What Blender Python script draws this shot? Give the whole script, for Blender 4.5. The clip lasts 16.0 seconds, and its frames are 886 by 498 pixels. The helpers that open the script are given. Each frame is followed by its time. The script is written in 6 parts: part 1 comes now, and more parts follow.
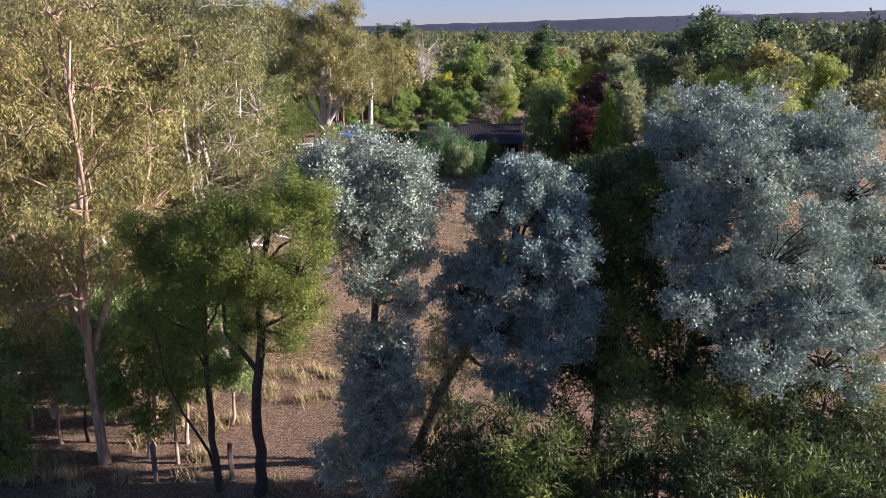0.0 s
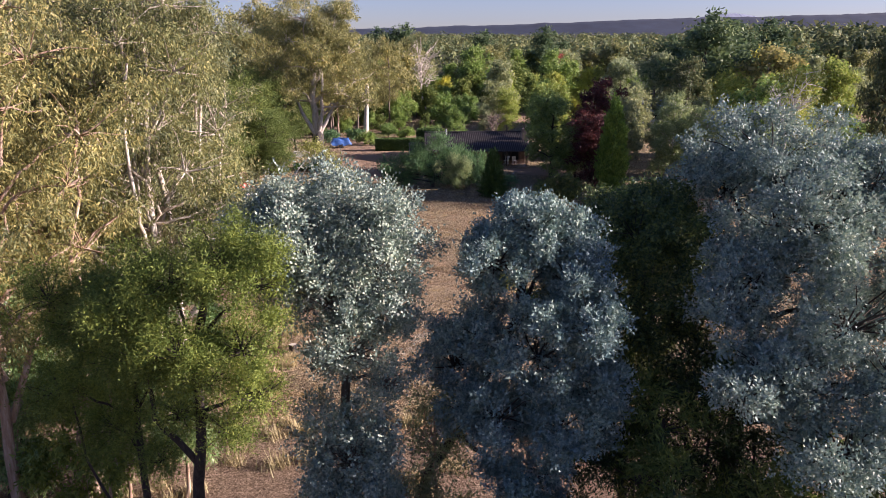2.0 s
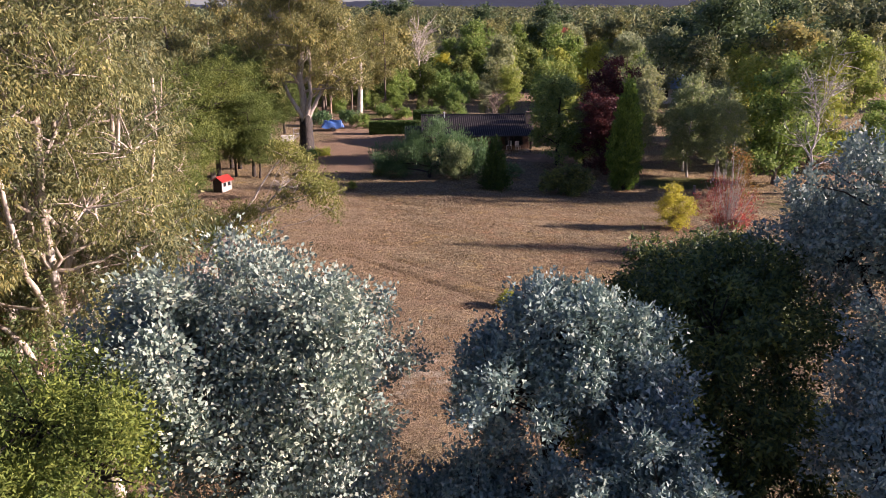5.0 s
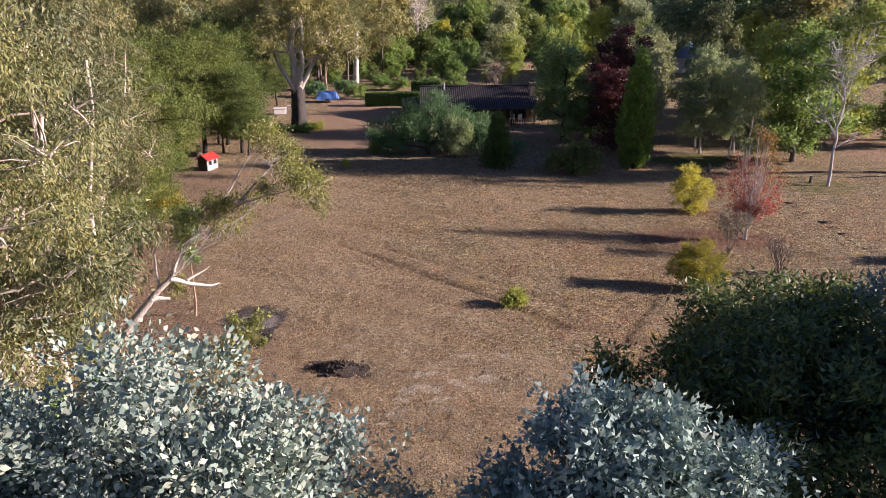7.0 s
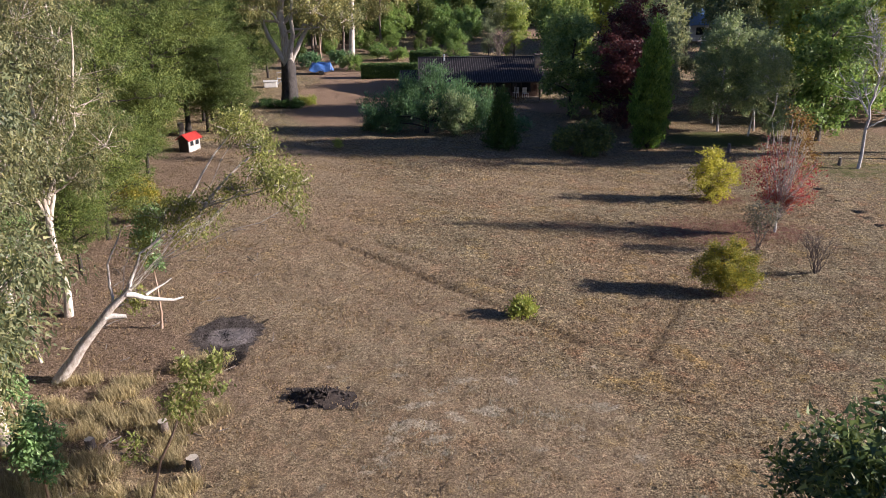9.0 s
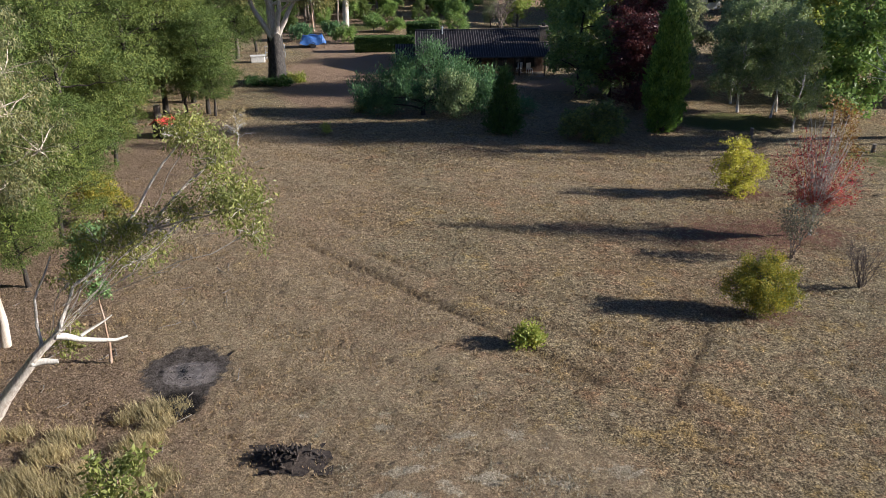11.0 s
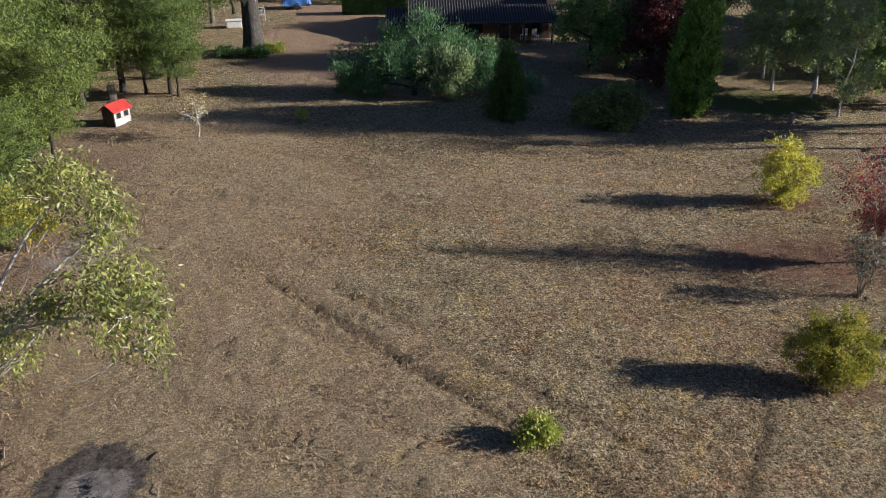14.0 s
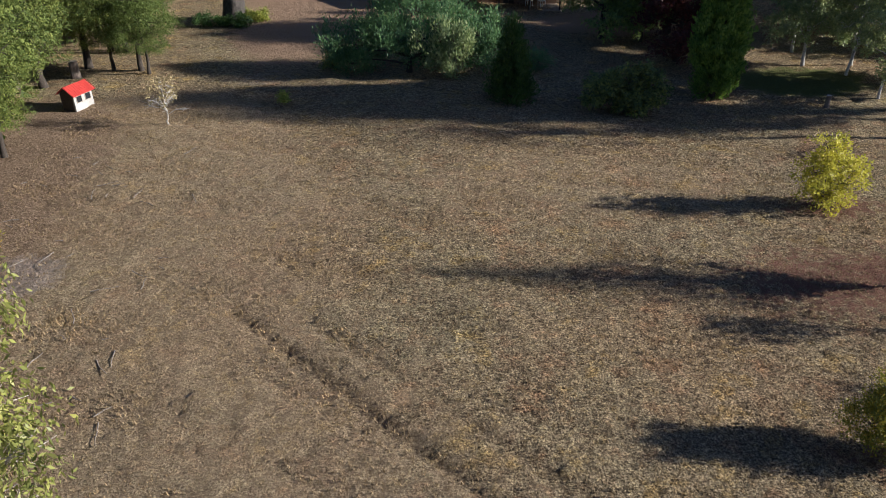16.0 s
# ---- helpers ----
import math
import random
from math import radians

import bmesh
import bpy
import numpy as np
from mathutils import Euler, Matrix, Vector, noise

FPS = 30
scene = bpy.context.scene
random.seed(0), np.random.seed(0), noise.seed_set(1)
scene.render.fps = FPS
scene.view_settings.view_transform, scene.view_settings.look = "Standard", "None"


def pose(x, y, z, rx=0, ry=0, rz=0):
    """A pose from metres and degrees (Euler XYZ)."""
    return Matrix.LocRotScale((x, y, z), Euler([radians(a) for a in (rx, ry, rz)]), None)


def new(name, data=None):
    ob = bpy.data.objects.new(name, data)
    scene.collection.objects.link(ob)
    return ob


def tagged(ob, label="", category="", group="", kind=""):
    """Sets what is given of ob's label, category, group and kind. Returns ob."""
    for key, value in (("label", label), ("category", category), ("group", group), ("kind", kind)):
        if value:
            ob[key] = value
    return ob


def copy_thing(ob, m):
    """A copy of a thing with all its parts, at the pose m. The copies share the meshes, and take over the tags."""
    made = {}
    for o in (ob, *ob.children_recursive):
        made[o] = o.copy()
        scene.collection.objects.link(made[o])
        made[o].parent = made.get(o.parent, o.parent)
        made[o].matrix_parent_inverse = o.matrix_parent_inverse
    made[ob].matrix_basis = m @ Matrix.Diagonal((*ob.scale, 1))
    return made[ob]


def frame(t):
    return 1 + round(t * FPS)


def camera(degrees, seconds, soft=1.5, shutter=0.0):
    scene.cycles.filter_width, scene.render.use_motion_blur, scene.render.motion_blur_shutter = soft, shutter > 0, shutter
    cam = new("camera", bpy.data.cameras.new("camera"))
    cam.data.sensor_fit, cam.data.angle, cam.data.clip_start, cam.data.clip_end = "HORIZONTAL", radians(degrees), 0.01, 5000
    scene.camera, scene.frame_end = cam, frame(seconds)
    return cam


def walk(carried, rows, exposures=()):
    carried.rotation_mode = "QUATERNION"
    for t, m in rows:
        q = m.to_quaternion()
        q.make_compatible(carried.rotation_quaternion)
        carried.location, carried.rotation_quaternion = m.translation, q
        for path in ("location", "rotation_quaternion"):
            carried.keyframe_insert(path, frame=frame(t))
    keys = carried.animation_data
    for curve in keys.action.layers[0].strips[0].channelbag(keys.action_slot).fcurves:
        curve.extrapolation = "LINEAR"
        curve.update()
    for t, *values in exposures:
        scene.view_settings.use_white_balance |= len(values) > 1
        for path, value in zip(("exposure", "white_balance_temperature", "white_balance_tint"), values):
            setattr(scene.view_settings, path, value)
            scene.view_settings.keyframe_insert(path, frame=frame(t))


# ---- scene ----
cam = camera(60.7, 16.0, 0.8)
METRES, EYE, TILT, LEAN, TURN = 31.7, 12.5, 0.0, 0.0, -1.8
ROWS = [
    (0.0, 0.0, 0.0, 0.0, -0.05, -14.87, 0.2),
    (0.5, 0.001, 0.0262, 0.0007, -0.06, -14.81, 0.17),
    (1.0, 0.0028, 0.0562, 0.0017, -0.04, -14.78, 0.17),
    (1.5, 0.0053, 0.0882, 0.0033, -0.05, -14.73, 0.2),
    (2.0, 0.0076, 0.1197, 0.005, -0.07, -14.69, 0.22),
    (2.5, 0.0095, 0.1499, 0.0072, -0.09, -14.63, 0.3),
    (3.0, 0.0115, 0.18, 0.0095, -0.08, -14.6, 0.34),
    (3.5, 0.013, 0.2094, 0.0118, -0.07, -14.77, 0.33),
    (4.0, 0.0137, 0.239, 0.0139, -0.09, -15.37, 0.34),
    (4.5, 0.0137, 0.2674, 0.0156, -0.09, -15.99, 0.32),
    (5.0, 0.0144, 0.2946, 0.017, -0.08, -16.62, 0.32),
    (7.5, 0.0157, 0.431, 0.0198, -0.1, -19.66, 0.3),
    (8.0, 0.0161, 0.461, 0.02, -0.1, -20.27, 0.3),
    (8.5, 0.0174, 0.4923, 0.02, -0.07, -20.87, 0.34),
    (9.0, 0.0191, 0.5248, 0.0197, -0.03, -21.47, 0.37),
    (11.5, 0.0297, 0.6913, 0.0251, 0.07, -24.55, 0.52),
    (12.0, 0.0324, 0.7253, 0.0265, 0.09, -25.16, 0.56),
    (12.5, 0.0351, 0.7595, 0.0279, 0.1, -25.75, 0.58),
    (13.0, 0.0375, 0.7934, 0.0296, 0.12, -26.38, 0.61),
    (13.5, 0.0392, 0.8277, 0.0308, 0.14, -27.01, 0.59),
    (14.0, 0.0405, 0.862, 0.0323, 0.13, -27.64, 0.6),
    (14.5, 0.0417, 0.8961, 0.0338, 0.13, -28.39, 0.6),
    (15.0, 0.043, 0.9294, 0.0341, 0.13, -29.1, 0.61),
    (15.5, 0.0446, 0.9632, 0.0346, 0.15, -29.87, 0.63),
    (16.0, 0.0456, 0.9978, 0.0357, 0.17, -31.04, 0.64),
]
walk(cam, [(t, pose(0, 0, EYE, TILT, LEAN, TURN) @ pose(METRES * x, METRES * y, METRES * z, 90 + pitch, roll, yaw)) for t, x, y, z, yaw, pitch, roll in ROWS],
     [(0.0, 1.42, 5900, 30), (5.0, 1.30, 6450, 36), (8.0, 1.18, 6000, 27), (12.0, 0.99, 5650, 10), (16.0, 0.97, 5750, 12)])


def smooth(a, b, v):
    t = np.clip((np.asarray(v, float) - a) / (b - a), 0, 1)
    return t * t * (3 - 2 * t)


def ground_z(x, y):
    """Height of the lawn and the land behind it."""
    x, y = np.asarray(x, float), np.asarray(y, float)
    z = 0.68 - 0.5 * smooth(1, 16, x)
    z = z + 0.024 * np.clip(y - 150, 0, 900) * smooth(150, 300, y)
    return z


def gz(x, y):
    return float(ground_z(x, y))


# ---- world and sun ----
SUN_TURN, SUN_UP = 93.0, 18.5
world = bpy.data.worlds.new("sky")
scene.world = world
world.use_nodes = True
wn = world.node_tree.nodes
sky = wn.new("ShaderNodeTexSky")
sky.sky_type, sky.sun_disc = "NISHITA", False
sky.sun_elevation, sky.sun_rotation = radians(SUN_UP), radians(SUN_TURN)
sky.air_density, sky.dust_density, sky.ozone_density = 1.0, 0.4, 4.0
haze = wn.new("ShaderNodeMix")
haze.data_type, haze.blend_type = "RGBA", "MULTIPLY"
haze.inputs[0].default_value, haze.inputs[7].default_value = 1.0, (1.08, 1.0, 1.12, 1)
world.node_tree.links.new(sky.outputs[0], haze.inputs[6])
world.node_tree.links.new(haze.outputs[2], wn["Background"].inputs[0])
wn["Background"].inputs[1].default_value = 0.047

sun_data = bpy.data.lights.new("sun", "SUN")
sun_data.energy, sun_data.angle, sun_data.color = 5.0, radians(0.9), (1.0, 0.89, 0.73)
sun = new("sun", sun_data)
to_sun = Vector((math.sin(radians(SUN_TURN)) * math.cos(radians(SUN_UP)), math.cos(radians(SUN_TURN)) * math.cos(radians(SUN_UP)), math.sin(radians(SUN_UP))))
sun.matrix_world = Matrix.Translation((60, 20, 60)) @ to_sun.to_track_quat("Z", "Y").to_matrix().to_4x4()


# ---- materials ----
def shader(name):
    m = bpy.data.materials.new(name)
    m.use_nodes = True
    return m, m.node_tree.nodes, m.node_tree.links, m.node_tree.nodes["Principled BSDF"]


def ramp(nodes, links, source, stops):
    r = nodes.new("ShaderNodeValToRGB")
    e = r.color_ramp.elements
    e[0].position, e[0].color = stops[0][0], (*stops[0][1], 1)
    e[1].position, e[1].color = stops[-1][0], (*stops[-1][1], 1)
    for p, c in stops[1:-1]:
        k = e.new(p)
        k.color = (*c, 1)
    links.new(source, r.inputs[0])
    return r.outputs[0]


def blend(nodes, links, fac, a, b, kind="MIX"):
    n = nodes.new("ShaderNodeMix")
    n.data_type, n.blend_type = "RGBA", kind
    for s, v in ((n.inputs[0], fac), (n.inputs[6], a), (n.inputs[7], b)):
        if isinstance(v, (int, float)):
            s.default_value = v
        elif isinstance(v, tuple):
            s.default_value = (*v, 1)
        else:
            links.new(v, s)
    return n.outputs[2]


def noise_of(nodes, links, scale, detail=4.0, rough=0.6, stretch=None, coord="Object"):
    tc = nodes.new("ShaderNodeTexCoord")
    n = nodes.new("ShaderNodeTexNoise")
    n.inputs["Scale"].default_value, n.inputs["Detail"].default_value, n.inputs["Roughness"].default_value = scale, detail, rough
    src = tc.outputs[coord]
    if stretch:
        mp = nodes.new("ShaderNodeMapping")
        mp.inputs["Scale"].default_value = stretch
        links.new(src, mp.inputs[0])
        src = mp.outputs[0]
    links.new(src, n.inputs["Vector"])
    return n.outputs["Fac"]


def leaf_material(name, colours, gloss=0.55, through_light=0.3, clump=0.9, spec=0.3, low=(0.72, 0.76, 0.8), high=(1.22, 1.16, 1.0)):
    """Leaves: a colour for each leaf, drifting in clumps over the crown, and light through the blade."""
    m, n, l, b = shader(name)
    geo = n.new("ShaderNodeNewGeometry")
    k = len(colours) - 1
    c = ramp(n, l, geo.outputs["Random Per Island"], [(i / k, col) for i, col in enumerate(colours)])
    info = n.new("ShaderNodeObjectInfo")
    big = ramp(n, l, noise_of(n, l, clump, 3.0), [(0.3, low), (0.7, high)])
    c = blend(n, l, 1.0, c, big, "MULTIPLY")
    own = ramp(n, l, info.outputs["Random"], [(0.0, (0.85, 0.9, 0.92)), (1.0, (1.15, 1.06, 0.95))])
    c = blend(n, l, 1.0, c, own, "MULTIPLY")
    l.new(c, b.inputs["Base Color"])
    b.inputs["Roughness"].default_value = gloss
    b.inputs["Specular IOR Level"].default_value = spec
    tr = n.new("ShaderNodeBsdfTranslucent")
    l.new(c, tr.inputs["Color"])
    mx = n.new("ShaderNodeMixShader")
    mx.inputs[0].default_value = through_light
    l.new(b.outputs[0], mx.inputs[1])
    l.new(tr.outputs[0], mx.inputs[2])
    l.new(mx.outputs[0], n["Material Output"].inputs[0])
    return m


def rough_material(name, colours, scale=6.0, rough=0.85, stretch=None, bump=0.3, fine=40.0, metal=0.0):
    """Bark, boards, stone, paint: two scales of colour and a fine relief."""
    m, n, l, b = shader(name)
    k = len(colours) - 1
    f = noise_of(n, l, scale, 6.0, 0.65, stretch)
    c = ramp(n, l, f, [(0.28 + 0.44 * i / k, col) for i, col in enumerate(colours)])
    f2 = noise_of(n, l, fine, 3.0, 0.6, stretch)
    c = blend(n, l, 0.35, c, ramp(n, l, f2, [(0.3, (0.55, 0.55, 0.55)), (0.7, (1.3, 1.3, 1.3))]), "MULTIPLY")
    l.new(c, b.inputs["Base Color"])
    b.inputs["Roughness"].default_value, b.inputs["Metallic"].default_value = rough, metal
    bp = n.new("ShaderNodeBump")
    bp.inputs["Strength"].default_value, bp.inputs["Distance"].default_value = bump, 0.03
    l.new(f2, bp.inputs["Height"])
    l.new(bp.outputs[0], b.inputs["Normal"])
    return m


SILVER = leaf_material("silver_leaf", [(0.139, 0.219, 0.214), (0.219, 0.316, 0.294), (0.305, 0.396, 0.358), (0.423, 0.487, 0.423)], 0.6, 0.14, 0.8, 0.3)
GUM = leaf_material("gum_leaf", [(0.135, 0.165, 0.078), (0.225, 0.25, 0.11), (0.315, 0.325, 0.14), (0.41, 0.375, 0.16)], 0.5, 0.38, 0.3, 0.3, (0.55, 0.6, 0.62), (1.35, 1.25, 1.05))
GUM_COOL = leaf_material("grey_gum_leaf", [(0.107, 0.133, 0.069), (0.181, 0.202, 0.103), (0.258, 0.267, 0.133), (0.335, 0.314, 0.15)], 0.5, 0.3, 0.4, 0.35, (0.5, 0.57, 0.6), (1.35, 1.25, 1.05))
GUM_PALE = leaf_material("pale_gum_leaf", [(0.158, 0.196, 0.057), (0.247, 0.287, 0.085), (0.338, 0.368, 0.123)], 0.45, 0.35, 0.9, 0.4)
GUM_GREEN = leaf_material("green_gum_leaf", [(0.138, 0.229, 0.091), (0.229, 0.366, 0.138), (0.366, 0.504, 0.206)], 0.4, 0.3, 0.9, 0.45)
WATTLE = leaf_material("wattle_leaf", [(0.085, 0.128, 0.038), (0.14, 0.194, 0.054), (0.225, 0.272, 0.076)], 0.6, 0.3, 0.6, 0.2)
WATTLE_BRIGHT = leaf_material("bright_wattle_leaf", [(0.112, 0.169, 0.042), (0.188, 0.257, 0.060), (0.288, 0.344, 0.084)], 0.6, 0.35, 1.0, 0.2)
# the last, yellow-green colour paints in a few sunlit leaves
DARK = leaf_material("blackwood_leaf", [(0.054, 0.090, 0.045), (0.094, 0.148, 0.061), (0.164, 0.217, 0.072), (0.290, 0.330, 0.088)], 0.5, 0.25, 0.8, 0.3)
DECID = leaf_material("broad_leaf", [(0.123, 0.213, 0.062), (0.213, 0.33, 0.09), (0.347, 0.459, 0.134)], 0.5, 0.4, 0.4, 0.3)
OLIVE = leaf_material("autumn_olive_leaf", [(0.185, 0.24, 0.14), (0.29, 0.345, 0.185), (0.405, 0.435, 0.24)], 0.55, 0.42, 0.4, 0.3)
YELLOW = leaf_material("yellow_leaf", [(0.362, 0.373, 0.052), (0.507, 0.497, 0.069), (0.6, 0.58, 0.103)], 0.55, 0.45, 0.9, 0.3)
LIME = leaf_material("lime_leaf", [(0.22, 0.30, 0.06), (0.33, 0.40, 0.09), (0.45, 0.46, 0.12)], 0.55, 0.42, 0.6, 0.3)
BIRCH_LEAF = leaf_material("birch_leaf", [(0.194, 0.265, 0.135), (0.297, 0.373, 0.178), (0.421, 0.481, 0.238)], 0.5, 0.42, 0.6, 0.3)
SHRUB_DARK = leaf_material("dark_broad_leaf", [(0.129, 0.213, 0.077), (0.213, 0.322, 0.109), (0.335, 0.431, 0.148)], 0.5, 0.36, 0.5, 0.3)
# wattle green darkened in the colour itself, for shade under the silver gums
UNDER_SHADED = leaf_material("shade_darkened_leaf", [(0.023, 0.044, 0.019), (0.043, 0.073, 0.029), (0.092, 0.127, 0.042)], 0.5, 0.3, 0.7, 0.3)
GOLDEN = leaf_material("golden_green_leaf", [(0.145, 0.179, 0.034), (0.223, 0.247, 0.043), (0.379, 0.336, 0.043), (0.468, 0.369, 0.051)], 0.55, 0.35, 1.3, 0.3)
COPPER = leaf_material("copper_leaf", [(0.047, 0.023, 0.023), (0.094, 0.035, 0.035), (0.17, 0.051, 0.052)], 0.5, 0.35, 0.5, 0.3)
RED = leaf_material("red_leaf", [(0.4, 0.04, 0.06), (0.5, 0.08, 0.08), (0.42, 0.17, 0.14), (0.46, 0.3, 0.12)], 0.55, 0.4, 1.0, 0.3)
RUST = leaf_material("rust_leaf", [(0.22, 0.10, 0.04), (0.32, 0.17, 0.05), (0.38, 0.26, 0.07)], 0.55, 0.4, 1.0, 0.3)
PINE = leaf_material("pine_needle", [(0.064, 0.108, 0.064), (0.1, 0.162, 0.082), (0.154, 0.216, 0.1)], 0.6, 0.3, 0.4, 0.2)
CYPRESS = leaf_material("cypress_leaf", [(0.098, 0.175, 0.039), (0.175, 0.292, 0.059), (0.273, 0.389, 0.078)], 0.6, 0.3, 0.9, 0.2)
SHRUB = leaf_material("shrub_leaf", [(0.07, 0.152, 0.075), (0.122, 0.232, 0.103), (0.19, 0.321, 0.131)], 0.55, 0.3, 0.9, 0.3)
HEDGE = leaf_material("hedge_leaf", [(0.036, 0.084, 0.024), (0.066, 0.132, 0.036), (0.108, 0.18, 0.048)], 0.55, 0.3, 1.2, 0.3)
GREYLEAF = leaf_material("grey_dry_leaf", [(0.16, 0.15, 0.12), (0.24, 0.22, 0.16), (0.30, 0.26, 0.17)], 0.7, 0.3, 0.9, 0.2)
STRAW = leaf_material("straw", [(0.2, 0.155, 0.1), (0.31, 0.245, 0.16), (0.42, 0.34, 0.23)], 0.85, 0.12, 0.5, 0.1)
GOLD_STRAW = leaf_material("gold_straw", [(0.33, 0.285, 0.165), (0.47, 0.415, 0.25), (0.60, 0.54, 0.35)], 0.85, 0.25, 1.2, 0.1, (0.6, 0.6, 0.6), (1.2, 1.15, 1.05))
PALE_STRAW = leaf_material("pale_straw", [(0.42, 0.36, 0.27), (0.56, 0.49, 0.37), (0.68, 0.61, 0.47)], 0.85, 0.15, 0.6, 0.1)
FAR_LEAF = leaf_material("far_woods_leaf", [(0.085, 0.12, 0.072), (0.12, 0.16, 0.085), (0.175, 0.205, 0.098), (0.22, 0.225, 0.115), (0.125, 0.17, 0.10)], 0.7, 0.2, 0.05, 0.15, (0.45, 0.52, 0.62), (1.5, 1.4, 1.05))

BARK_WHITE = rough_material("pale_gum_bark", [(0.28, 0.21, 0.155), (0.54, 0.475, 0.405), (0.72, 0.675, 0.61)], 4.0, 0.85, (3, 3, 0.6), 0.7)
BARK_CREAM = rough_material("cream_and_tan_gum_bark", [(0.28, 0.205, 0.15), (0.52, 0.445, 0.36), (0.71, 0.66, 0.585)], 2.2, 0.85, (3, 3, 0.4), 0.5)
BARK_TAN = rough_material("peeling_tan_bark", [(0.16, 0.09, 0.06), (0.36, 0.24, 0.16), (0.58, 0.49, 0.40)], 3.0, 0.85, (3, 3, 0.5), 0.4)
BARK_DARK = rough_material("dark_furrowed_bark", [(0.02, 0.017, 0.014), (0.05, 0.04, 0.032), (0.09, 0.07, 0.055)], 5.0, 0.95, (3, 3, 0.5), 0.9)
BARK_GREY = rough_material("grey_brown_bark", [(0.07, 0.055, 0.045), (0.14, 0.11, 0.09), (0.24, 0.20, 0.17)], 5.0, 0.9, (3, 3, 0.5), 0.6)
BARK_BIRCH = rough_material("birch_bark", [(0.20, 0.18, 0.16), (0.50, 0.47, 0.43), (0.68, 0.65, 0.60)], 5.0, 0.8, (2, 2, 4), 0.3)
DEAD_WOOD = rough_material("bleached_dead_wood", [(0.45, 0.40, 0.34), (0.62, 0.58, 0.52), (0.75, 0.72, 0.66)], 4.0, 0.85, (4, 4, 0.6), 0.3)


# ---- mesh helpers ----
def mesh_of(name, verts, *face_sets):
    """A mesh from vertex and face arrays."""
    me = bpy.data.meshes.new(name)
    verts = np.asarray(verts, np.float32)
    face_sets = [np.asarray(f, np.int32) for f in face_sets if len(f)]
    me.vertices.add(len(verts))
    me.vertices.foreach_set("co", verts.ravel())
    idx = np.concatenate([f.ravel() for f in face_sets])
    sizes = np.concatenate([np.full(len(f), f.shape[1], np.int32) for f in face_sets])
    me.loops.add(len(idx))
    me.loops.foreach_set("vertex_index", idx)
    me.polygons.add(len(sizes))
    me.polygons.foreach_set("loop_start", np.concatenate([[0], np.cumsum(sizes)[:-1]]).astype(np.int32))
    me.update(calc_edges=True)
    return me


def put(name, me, material, parent=None, label="", flat=True):
    ob = new(name, me)
    me.materials.append(material)
    if not flat:
        me.polygons.foreach_set("use_smooth", np.ones(len(me.polygons), bool))
    if parent is not None:
        ob.parent = parent
    if label:
        ob["label"] = label
    return ob


def part(name, bm, material, parent=None, label=""):
    me = bpy.data.meshes.new(name)
    bm.to_mesh(me)
    bm.free()
    return put(name, me, material, parent, label)


def root(name, x, y, z=None, turn=0.0, label="", category="", group="", kind=""):
    ob = new(name)
    ob.empty_display_size = 0.3
    ob.matrix_basis = pose(x, y, gz(x, y) if z is None else z, 0, 0, turn)
    return tagged(ob, label, category, group, kind)


def box(bm, cx, cy, cz, sx, sy, sz, bevel=0.0, m=None):
    """A box round its centre, with softened edges."""
    made = bmesh.ops.create_cube(bm, size=1.0)["verts"]
    mm = (m or Matrix.Identity(4)) @ Matrix.Translation((cx, cy, cz)) @ Matrix.Diagonal((sx, sy, sz, 1))
    bmesh.ops.transform(bm, matrix=mm, verts=made)
    if bevel:
        edges = list({e for v in made for e in v.link_edges})
        bmesh.ops.bevel(bm, geom=edges, offset=bevel, segments=1, affect="EDGES")
    return bm


def tubes(paths, sides=6):
    """Tapered tubes along polylines: [(points, radii)], one after another in one array."""
    vs, fs, at = [], [], 0
    ang = np.arange(sides) * 2 * np.pi / sides
    for pts, rad in paths:
        pts, rad = np.asarray(pts, float), np.asarray(rad, float)
        k = len(pts)
        tan = np.gradient(pts, axis=0)
        tan /= np.linalg.norm(tan, axis=1, keepdims=True) + 1e-9
        ref = np.array([0.0, 1.0, 0.0]) if abs(tan[:, 1]).mean() < 0.8 else np.array([1.0, 0.0, 0.0])
        u = np.cross(tan, ref)
        u /= np.linalg.norm(u, axis=1, keepdims=True) + 1e-9
        w = np.cross(tan, u)
        ring = pts[:, None] + rad[:, None, None] * (u[:, None] * np.cos(ang)[None, :, None] + w[:, None] * np.sin(ang)[None, :, None])
        vs.append(ring.reshape(-1, 3))
        i = np.arange((k - 1) * sides)
        a = i // sides * sides
        j = (i % sides + 1) % sides
        fs.append(np.stack([at + i, at + a + j, at + a + j + sides, at + i + sides], 1))
        at += k * sides
    return np.concatenate(vs), np.concatenate(fs)


def bent(rng, a, b, n=7, wob=0.06, sag=0.0):
    """A crooked line from a to b."""
    a, b = np.asarray(a, float), np.asarray(b, float)
    t = np.linspace(0, 1, n)[:, None]
    d = np.linalg.norm(b - a)
    off = np.cumsum(rng.normal(0, wob * d / math.sqrt(n), (n, 3)), 0)
    off -= off[0] + (off[-1] - off[0]) * t
    p = a + (b - a) * t + off
    p[:, 2] += sag * d * 4 * (t * (1 - t))[:, 0]
    return p


def unit(v):
    return v / (np.linalg.norm(v, axis=1, keepdims=True) + 1e-9)


